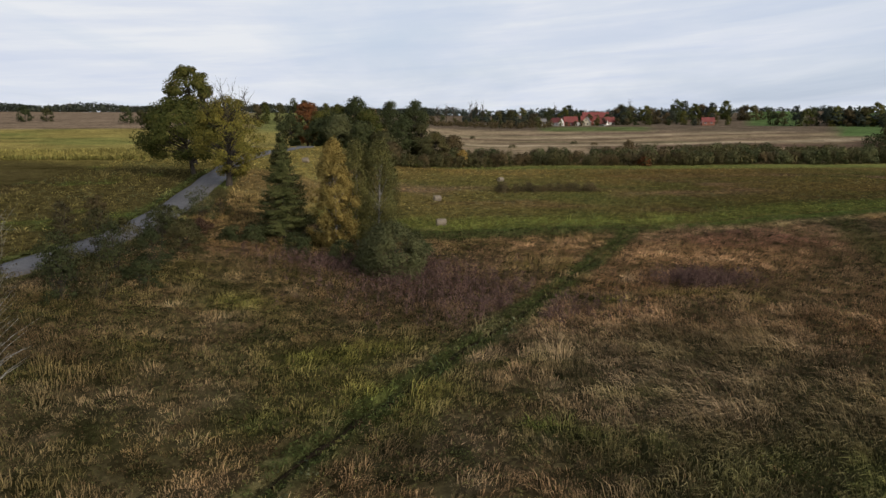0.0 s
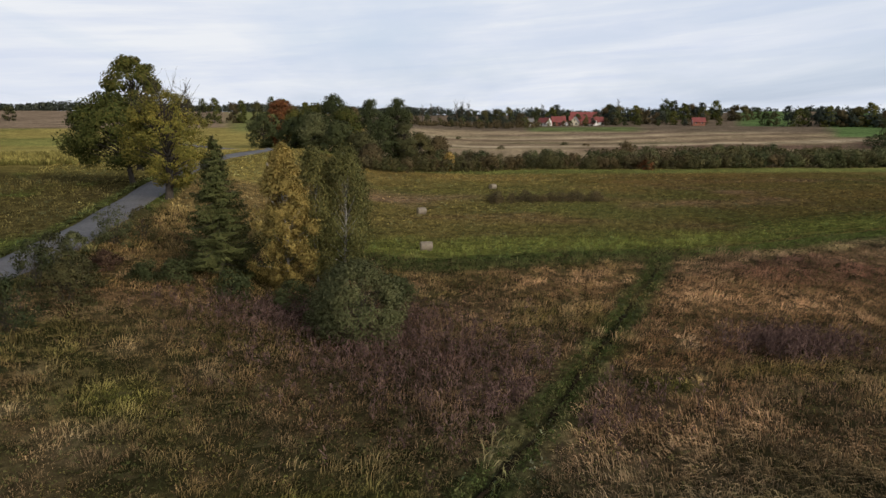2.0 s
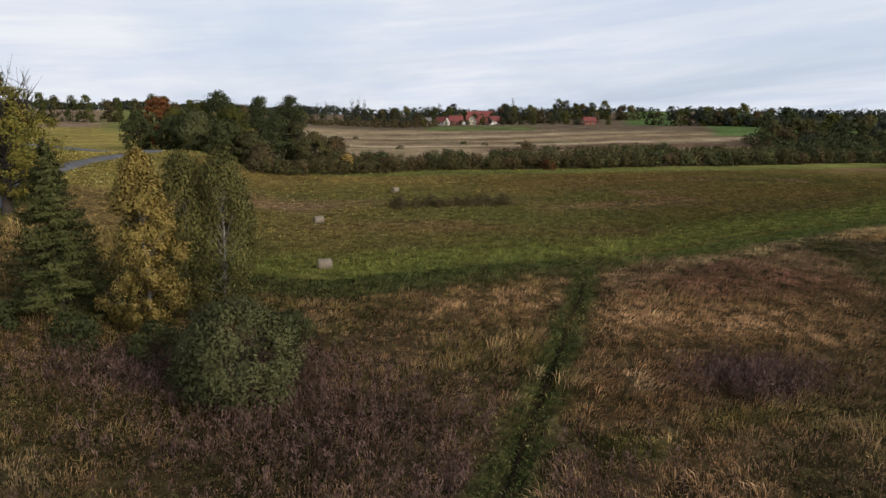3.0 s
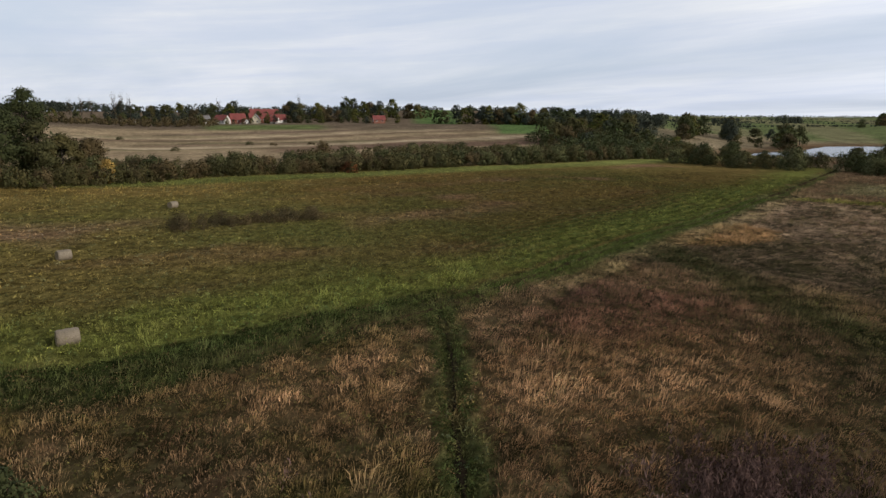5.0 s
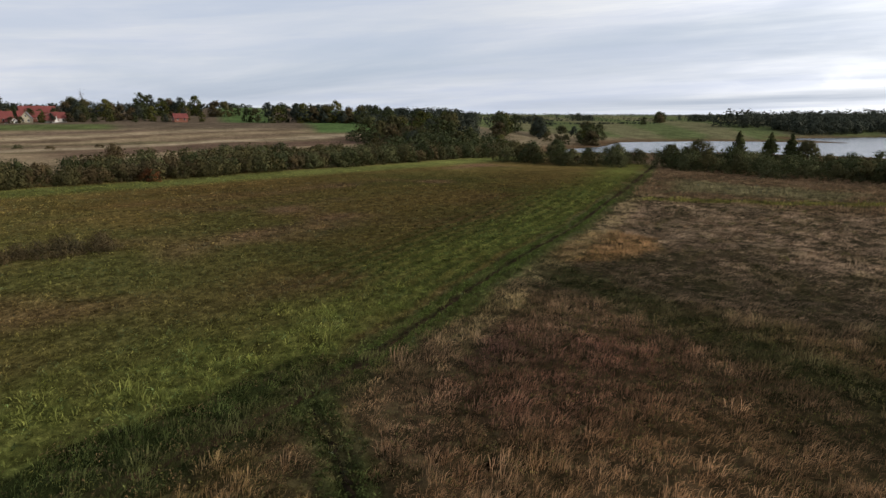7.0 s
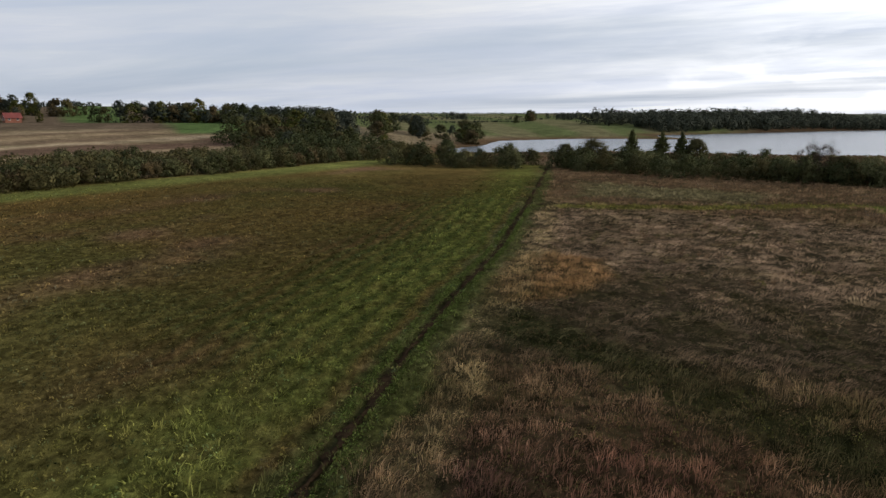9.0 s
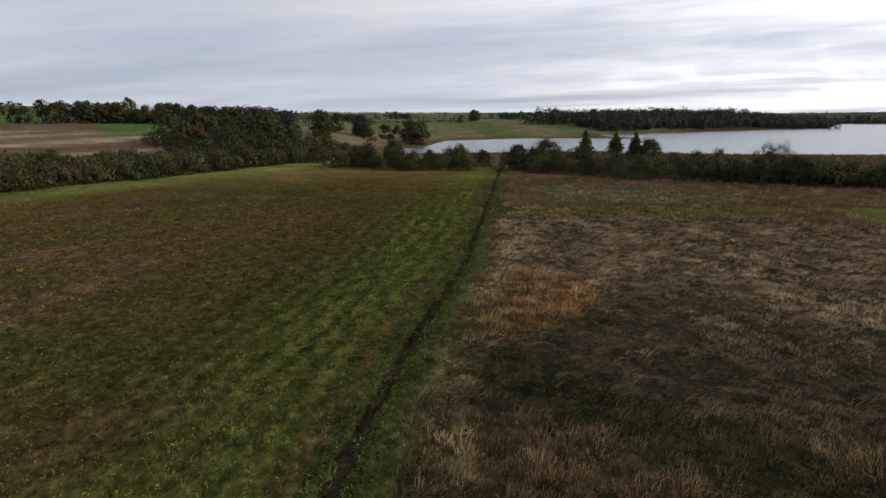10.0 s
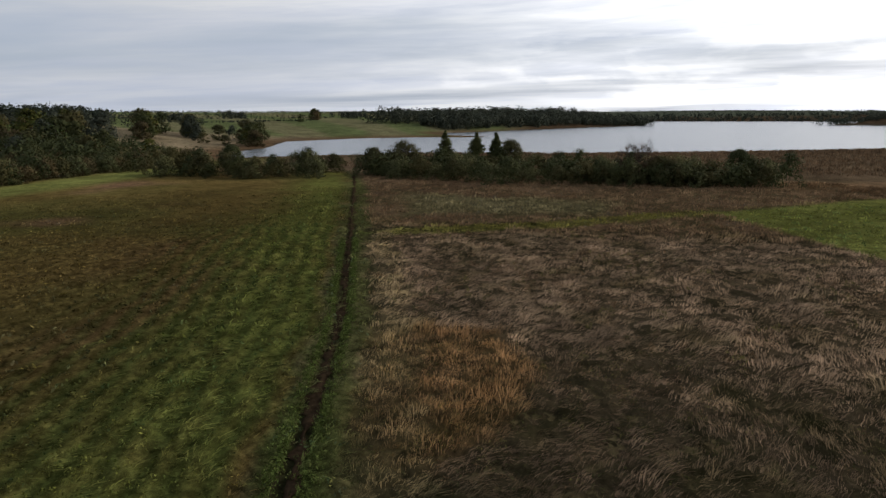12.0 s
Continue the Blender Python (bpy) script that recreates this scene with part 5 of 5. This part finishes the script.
clump = [(217, 301, 1.3), (216, 276, 1.3), (220, 262, 1.35), (209, 240, 1.1), (203, 252, 1.15), (206, 285, 1.2), (196, 262, 0.95), (199, 230, 0.8), (187, 204, 0.6), (184, 222, 0.65), (176, 238, 0.6), (168, 225, 0.55), (190, 248, 0.85),
         (311, 310, 1.0), (318, 315, 1.1), (326, 318, 1.05), (333, 324, 0.95), (361, 318, 1.15), (369, 323, 1.15), (374, 309, 0.95), (351, 271, 1.0), (357, 276, 1.1), (364, 280, 1.0), (341, 296, 0.55), (346, 305, 0.5), (368, 290, 0.5), (342, 283, 0.5),
         (790, 452, 1.15), (800, 458, 1.2), (810, 463, 1.25), (822, 468, 1.2), (834, 470, 1.0), (700, 425, 0.8), (350, 342, 1.2), (357, 347, 1.25), (364, 340, 1.1), (345, 335, 1.0), (388, 339, 1.15), (395, 343, 1.1), (381, 335, 0.9), (402, 308, 1.2), (409, 312, 1.25), (416, 306, 1.05), (396, 303, 0.8), (372, 330, 0.6), (420, 330, 0.7), (225, 330, 1.2), (240, 318, 1.1), (262, 330, 1.0), (280, 350, 1.0), (300, 345, 1.0)]
rng = random.Random(21)
for i, (x, y, s) in enumerate(clump):
    p = TREES[(0, 1, 2, 3, 0, 2, 4)[i % 7]]
    copy_thing(p, pose(x, y, float(land(x, y)) - 0.1, 0, 0, rng.uniform(0, 360)) @ Matrix.Diagonal((1.25 * s, 1.25 * s, s * rng.uniform(0.92, 1.08), 1)))
# shrubs and small trees on the lake side of the rough grass
for i, (x, y, h, w, leaf, prof) in enumerate(((165.5, 164.5, 6.3, 6.4, L_DARK, "round"), (167, 130, 6.2, 4.6, L_OLIVE, "tall"), (171.5, 124.5, 7.4, 8.0, L_OLIVE, "round"), (181.4, 102.3, 7.8, 7.0, L_OLIVE, "round"), (163.5, 71.5, 5.2, 5, L_OLIVE, "round"), (200.9, 51.6, 4.3, 7.5, L_DARK, "bush"))):
    plant("shore_tree", "small dark tree before the lake", "tree", (x, y), h, w, leaf, 160 + i, prof, 0.05, 66, 76, 0.2, 0.15, None, 0.016, 0.5, 0.1, 0.35, group="small trees before the lake")
for i, (x, y, h, w) in enumerate(((173.6, 115.7, 9.8, 7.6), (177.4, 109.5, 9.4, 8.2), (179.7, 105.4, 9.2, 8.0))):
    spruce((x, y), h, w, 240 + i, "dark spruce with spreading branches before the lake", 0.28, 0.2, "spruces before the lake")
plant("bare_shrub", "round shrub with bare reddish twigs", "shrub", (162.5, 74.8), 7.6, 8.4, L_PURPLE, 175, "round", 0.2, 100, 40, 0.1, 0.1, None, 0.016, 0.5, 0.0, 0.6, stems=5, twigs=60)
belt = [(158 + 1.5 * k + rng.uniform(-2, 2), 162 - 3.2 * k + rng.uniform(-2, 2)) for k in range(9)]
belt = [p for p in belt if not 131 < p[1] < 138]
belt += [(166 + 0.35 * k + rng.uniform(-2, 3), 130 - 2.6 * k + rng.uniform(-1.5, 1.5)) for k in range(12)]
belt += [(172 - 0.95 * k + rng.uniform(-2, 3), 99 - 2.6 * k + rng.uniform(-1.5, 1.5)) for k in range(15)]
belt += [(182 - 0.6 * k + rng.uniform(-4, 3), 100 - 2.6 * k + rng.uniform(-2, 2)) for k in range(14)]
belt += [(150 + rng.uniform(0, 14), 160 + rng.uniform(0, 26)) for _ in range(12)]
belt += [(170 + 0.3 * k + rng.uniform(0, 6), 131 - 2.2 * k + rng.uniform(-1.5, 1.5)) for k in range(14)]
belt += [(162 + 1.2 * k + rng.uniform(-1, 5), 158 - 2.6 * k + rng.uniform(-1.5, 1.5)) for k in range(8)]
belt += [(float(np.interp(y, [60, 79, 99, 128], [159, 156.5, 154.5, 160])) + rng.uniform(0, 5), y + rng.uniform(-1, 1)) for y in np.arange(50, 128, 2.3)]
belt += [(float(np.interp(y, [139, 156, 166], [157, 151, 149])) + rng.uniform(0, 5), y + rng.uniform(-1, 1)) for y in np.arange(139, 166, 1.9)]
shore_bush = [plant("shore_bush", "dense dark shrub on the lake shore", "shrub", p, 4.7, 5.8, leaf, 180 + i, "bush", 0.0, 30, 36, 0.2, 0.17, None, 0.012, 0.55, 0.2, 0.7, stems=4, group="shrubs on the lake shore", limbs=False) for i, (p, leaf) in enumerate((((165, 133), L_WILLOW), ((158, 85), L_OLIVE), ((168, 52), L_DARK)))]
for i, b in enumerate(shore_bush):
    scatter(b, belt[i::3], 30 + i, 0.55, 1.18)


# ---- village ----
def house(place, turn, w, l, wall_h, roof_h, wall_mat, roof_mat, label, kind="house", sill=None):
    thing = new(kind)
    x, y = place
    w, l, wall_h, roof_h = 0.82 * w, 0.82 * l, 0.85 * wall_h, 0.85 * roof_h
    thing.matrix_world = pose(x, y, float(land(x, y)) - 0.3 if sill is None else sill, 0, 0, turn)
    bm = bmesh.new()
    hw, hl = w / 2, l / 2
    base = [(-hw, -hl), (hw, -hl), (hw, hl), (-hw, hl)]
    lo = [bm.verts.new((a, b, -2.5)) for a, b in base]
    hi = [bm.verts.new((a, b, wall_h)) for a, b in base]
    g = [bm.verts.new((0, -hl, wall_h + roof_h)), bm.verts.new((0, hl, wall_h + roof_h))]
    for k in range(4):
        bm.faces.new((lo[k], lo[(k + 1) % 4], hi[(k + 1) % 4], hi[k]))
    bm.faces.new((hi[0], hi[1], g[0]))
    bm.faces.new((hi[2], hi[3], g[1]))
    part("wall", bm, thing, "", wall_mat)
    over, th = 0.5, 0.18
    for side in (-1, 1):
        bm = bmesh.new()
        k = roof_h / hw
        ax, az_ = side * (hw + over), wall_h - over * k
        v = [bm.verts.new(c) for b in (0.03, th) for c in ((ax, -hl - over, az_ + b), (ax, hl + over, az_ + b), (0, hl + over, wall_h + roof_h + b), (0, -hl - over, wall_h + roof_h + b))]
        for q in ((0, 1, 2, 3), (4, 7, 6, 5), (0, 4, 5, 1), (1, 5, 6, 2), (2, 6, 7, 3), (3, 7, 4, 0)):
            bm.faces.new([v[i] for i in q])
        bmesh.ops.recalc_face_normals(bm, faces=bm.faces)
        roof = part("roof", bm, thing, "", roof_mat)
    bm = bmesh.new()
    box(bm, 0.5, 1.1, -0.3, 0.3, wall_h + roof_h - 1.0, wall_h + roof_h + 0.8)
    part("chimney", bm, roof, "", M_BRICK)

    def window(cx, cy, cz, along_x, ww=1.1, hh=1.3):
        n = -1 if (cy < 0 if along_x else cx < 0) else 1
        bm = bmesh.new()
        for a0, a1, b0, b1 in ((-ww / 2 - 0.1, ww / 2 + 0.1, -hh / 2 - 0.1, -hh / 2), (-ww / 2 - 0.1, ww / 2 + 0.1, hh / 2, hh / 2 + 0.1), (-ww / 2 - 0.1, -ww / 2, -hh / 2, hh / 2), (ww / 2, ww / 2 + 0.1, -hh / 2, hh / 2)):
            if along_x:
                box(bm, cx + a0, cx + a1, *sorted((cy - 0.02 * n, cy + 0.08 * n)), cz + b0, cz + b1)
            else:
                box(bm, *sorted((cx - 0.02 * n, cx + 0.08 * n)), cy + a0, cy + a1, cz + b0, cz + b1)
        win = part("window", bm, thing, "", M_FRAME)
        bm = bmesh.new()
        if along_x:
            box(bm, cx - ww / 2, cx + ww / 2, *sorted((cy - 0.02 * n, cy + 0.03 * n)), cz - hh / 2, cz + hh / 2)
        else:
            box(bm, *sorted((cx - 0.02 * n, cx + 0.03 * n)), cy - ww / 2, cy + ww / 2, cz - hh / 2, cz + hh / 2)
        part("pane", bm, win, "", M_PANE)

    for side in (-1, 1):
        m = max(2, int(l / 3.5))
        for k in range(m):
            window(side * hw, -hl + l * (k + 0.5) / m, wall_h * 0.55, False)
        for k in (-1, 1):
            window(k * w * 0.23, side * hl, wall_h * 0.55, True)
        window(0, side * hl, wall_h + roof_h * 0.35, True, 0.9, 1.0)
    return tagged(thing, label, kind.replace("_", " "), "village houses")


house((33, 562), 70, 7, 12, 2.6, 2.6, M_CREAM, M_SLATE, "low grey-roofed farm building among bushes", sill=5.2)
house((29, 575), 10, 6, 8, 3.0, 3.2, M_WHITE, M_TILE, "small white gabled house among garden trees", sill=5.6)
house((82, 554), 100, 8, 11, 3.4, 3.4, M_WHITE, M_SLATE, "white village house with a grey roof", sill=6.9)
house((95.5, 553), 35, 8, 13, 3.4, 4.0, M_WHITE, M_TILE, "white village house with a red tiled roof", sill=6.9)
house((107, 554), 85, 10, 13, 3.6, 5.0, M_BRICK, M_TILE, "broad brick house with a large red roof", sill=7.0)
house((110, 545), 15, 6, 8, 2.6, 2.6, M_WHITE, M_TILE, "low white outhouse with a red roof", sill=6.0)
house((119.5, 549), 160, 7.5, 10, 4.0, 4.6, M_CREAM, M_SLATE, "cream gabled house among trees", sill=6.8)
house((125, 566), 84, 9, 16, 3.4, 4.2, M_BRICK, M_TILE, "dark red-roofed farm building behind the houses", sill=8.2)
house((131, 545), 60, 9, 11, 4.2, 4.4, M_WHITE, M_TILE, "white house with a broad orange-red roof", sill=5.4)
house((138.5, 553), 95, 8, 11, 3.8, 4.2, M_WHITE, M_TILE, "two-storey white house with a red roof", sill=7.2)
house((137.5, 592), 84, 11, 30, 4.5, 5.0, M_BRICK, M_TILE, "long red-roofed barn above the village", "barn", sill=10.2)
house((208, 520), 80, 8, 11, 2.6, 3.4, M_BRICK, M_TILE, "small house with a bright red roof on the slope", sill=8.6)

# trees in and behind the village
rng = random.Random(33)
vil = [(93, 575, 1.25), (110, 578, 1.5), (104, 570, 1.2), (160, 612, 1.4), (170, 600, 1.3), (176, 575, 1.2), (185, 590, 1.25), (166, 618, 1.4), (158, 566, 1.0), (150, 548, 0.8), (170, 545, 0.8), (206, 585, 1.55), (214, 590, 1.45), (224, 592, 1.35), (232, 596, 1.3), (240, 593, 1.3), (247, 580, 1.35), (257, 566, 1.4), (262, 560, 1.25), (199, 566, 1.1), (190, 560, 1.0), (271, 566, 0.75), (279, 570, 0.7), (262, 492, 1.25), (268, 488, 1.2), (274, 492, 1.25), (281, 484, 1.3), (286, 482, 1.35), (292, 478, 1.3), (300, 472, 1.35), (306, 469, 1.4), (314, 462, 1.35), (322, 458, 1.3), (330, 450, 1.3), (338, 446, 1.2), (254, 496, 1.0), (250, 502, 0.9), (345, 436, 1.1),
       (96, 540, 0.45), (108, 538, 0.5), (130, 534, 0.55), (126, 540, 0.6), (150, 540, 0.7), (76, 545, 0.6), (156, 535, 0.6), (112, 560, 0.9), (133, 572, 0.85), (118, 575, 0.9), (146, 578, 0.9), (165, 532, 0.5), (180, 528, 0.5), (196, 515, 0.45), (222, 515, 0.6), (203, 530, 0.6), (60, 585, 1.2), (70, 590, 1.25), (80, 580, 1.2), (50, 590, 1.15), (40, 600, 1.2), (30, 600, 1.2), (125, 565, 0.8), (140, 565, 0.8), (60, 540, 0.6), (66, 535, 0.65), (72, 538, 0.6), (50, 530, 0.5), (40, 520, 0.6), (25, 525, 0.6), (10, 530, 0.6), (0, 540, 0.7), (-8, 520, 0.7), (18, 505, 0.5), (45, 505, 0.55), (57, 500, 0.6), (-14, 555, 0.8), (28, 545, 0.7), (64, 520, 0.7), (74, 512, 0.7), (102, 544, 0.4), (114, 541, 0.45), (125, 540, 0.45), (144, 548, 0.65), (151, 553, 0.95), (88, 546, 0.4), (156, 572, 1.3), (163, 585, 1.3), (200, 528, 0.6), (215, 530, 0.8), (196, 540, 1.0), (222, 545, 1.0), (190, 548, 1.0), (228, 560, 1.1), (180, 556, 1.1)]
for i, (x, y, s) in enumerate(vil):
    ob = copy_thing(TREES[(i * 3 + i // 5) % 5], pose(x, y, float(land(x, y)) - 0.1, 0, 0, rng.uniform(0, 360)) @ Matrix.Diagonal((s, s, s * rng.uniform(0.9, 1.1), 1)))
    tagged(ob, "leafy autumn tree in and around the village", "tree", "trees of the village")
for i, (x, y, h) in enumerate(((24, 560, 19), (29, 562, 20), (34, 563, 18.5), (4, 600, 16), (-4, 602, 15), (10, 604, 15), (100, 590, 17), (172, 612, 19))):
    plant("bare_poplar", "tall thin tree that has lost its leaves", "tree", (x, y), h, 5, L_BROWN, 200 + i, "tall", 0.3, 30, 8, 0.3, 0.12, None, 0.012, 0.5, twigs=14, group="bare trees by the village")
# trees in the western fields
for i, (x, y, s) in enumerate(((-250, 399, 0.85), (-240, 404, 0.8), (-193, 406, 0.9), (-186, 411, 0.75), (-282, 402, 0.5), (-180, 414, 0.6))):
    ob = copy_thing(TREES[(i % 2) * 2], pose(x, y, float(land(x, y)) - 0.1, 0, 0, 50 * i) @ Matrix.Diagonal((1.2 * s, 1.2 * s, s, 1)))
    tagged(ob, "dark rounded field tree in open farmland", "tree", "trees in the western fields")

# ---- far woods ----
rng = random.Random(61)
for i in range(15):
    x, y = -150 + 7.5 * i + rng.uniform(-2, 2), 418 + 1.6 * i + rng.uniform(-3, 3)
    ob = copy_thing(TREES[(1, 2, 0, 1, 4)[i % 5]], pose(x, y, float(land(x, y)) - 0.1, 0, 0, 70 * i) @ Matrix.Diagonal((0.95, 0.95, rng.uniform(1.15, 1.4), 1)))
    tagged(ob, "tall roadside tree in a row across the fields", "tree", "row of trees along the far road")
far_wood("west_wood", "distant wood on the western skyline", [(-1100, 700), (-700, 930), (-300, 1060), (0, 1150)], 90, 15, 1300, 302, cards=30, jitter=0.1, leaf_size=0.1)
far_wood("north_wood", "distant wood behind the village", [(-120, 880), (120, 860), (330, 820), (480, 720)], 60, 11, 230, 303, cards=50, leaf_size=0.09)
far_wood("hill_wood", "wood on the green hill", [(292, 500), (360, 450), (410, 420)], 46, 13, 130, 304, cards=90, leaf_size=0.06)
far_wood("valley_wood", "dark trees in the valley by the lake", [(300, 420), (360, 425), (400, 410)], 50, 11, 46, 305, cards=80, leaf_size=0.07)
for i, (line, depth, h, trees) in enumerate(((((470, 640), (520, 655)), 12, 11, 14), (((640, 560), (690, 560)), 14, 11, 16), (((560, 480), (585, 470)), 10, 9, 7), (((820, 640), (900, 620)), 20, 12, 18), (((900, 470), (960, 455)), 16, 12, 16), (((1050, 560), (1160, 500)), 24, 12, 20), (((420, 760), (560, 790)), 30, 13, 26), (((700, 850), (860, 830)), 40, 13, 26))):
    far_wood("field_copse", "small dark copse between the green fields", line, depth, h, trees, 330 + i, cards=60, leaf_size=0.08)
for i, line in enumerate((((430, 560), (640, 500), (760, 440)), ((480, 720), (760, 640), (980, 520)), ((560, 880), (900, 760), (1150, 640)), ((700, 1080), (1050, 930), (1300, 760)))):
    far_wood("field_hedge", "low dark hedge between green fields", line, 3, 2.6, 240, 340 + i, cards=14, leaf_size=0.2)
far_wood("headland_wood", "dark wood on the headland across the lake", [(690, 268), (790, 240), (880, 200), (1010, 160), (1190, 55)], 42, 17, 420, 307, cards=80, leaf_size=0.06)
far_wood("headland_wood_back", "dark wood rising behind the headland", [(700, 330), (900, 270), (1150, 150)], 60, 18, 300, 308, cards=70, leaf_size=0.06)
far_wood("south_headland_wood", "dark low wood on the farther headland", [(1335, -255), (1400, -420), (1500, -640)], 60, 15, 240, 309, cards=60, leaf_size=0.06)
far_wood("skyline_wood", "wooded hills on the horizon", [(500, 2300), (1300, 1900), (2000, 1200), (2300, 500), (2500, -300), (2600, -900)], 500, 6.0, 1500, 310, cards=20, jitter=0.1, leaf_size=0.15)
far_wood("village_scrub", "brown scrub and hedges below the village", [(-30, 525), (30, 512), (85, 508)], 44, 5.5, 150, 311, L_BROWN, cards=44, leaf_size=0.09)
far_wood("village_wood", "leafy trees between and behind the houses", [(20, 606), (130, 612), (265, 604)], 46, 11, 120, 312, cards=60, leaf_size=0.08)
far_wood("lakeside_thicket", "dense dark thicket between meadow and lake", [(160, 205), (196, 240), (214, 300)], 40, 7.5, 150, 313, L_DARK, cards=110, leaf_size=0.05)
far_wood("willow_thicket", "tangled low willow thicket behind the meadow", [(55, 206), (120, 214), (195, 214)], 46, 4.6, 260, 314, L_OLIVE, cards=60, leaf_size=0.07)
far_wood("shore_thicket", "dense dark brushwood along the lake side", [(166, 131), (170, 104), (164, 76), (164, 55)], 13, 5.2, 130, 315, L_DARK, cards=100, leaf_size=0.05)
far_wood("far_shore_wood", "low dark wood along the far shore", [(1800, 120), (1950, 30), (2010, -190), (2170, -570), (2320, -850)], 120, 11, 600, 316, cards=14, leaf_size=0.18)
rng = random.Random(77)
for i in range(7):
    x, y = rng.uniform(15, 110), rng.uniform(262, 390)
    ob = copy_thing(BUSHES[i % 2], pose(x, y, float(land(x, y)) - 0.05, 0, 0, rng.uniform(0, 360)) @ Matrix.Diagonal((0.75, 0.75, 0.4, 1)))
    tagged(ob, "low dark bush in the dry fields", "shrub", "bushes in the fields")
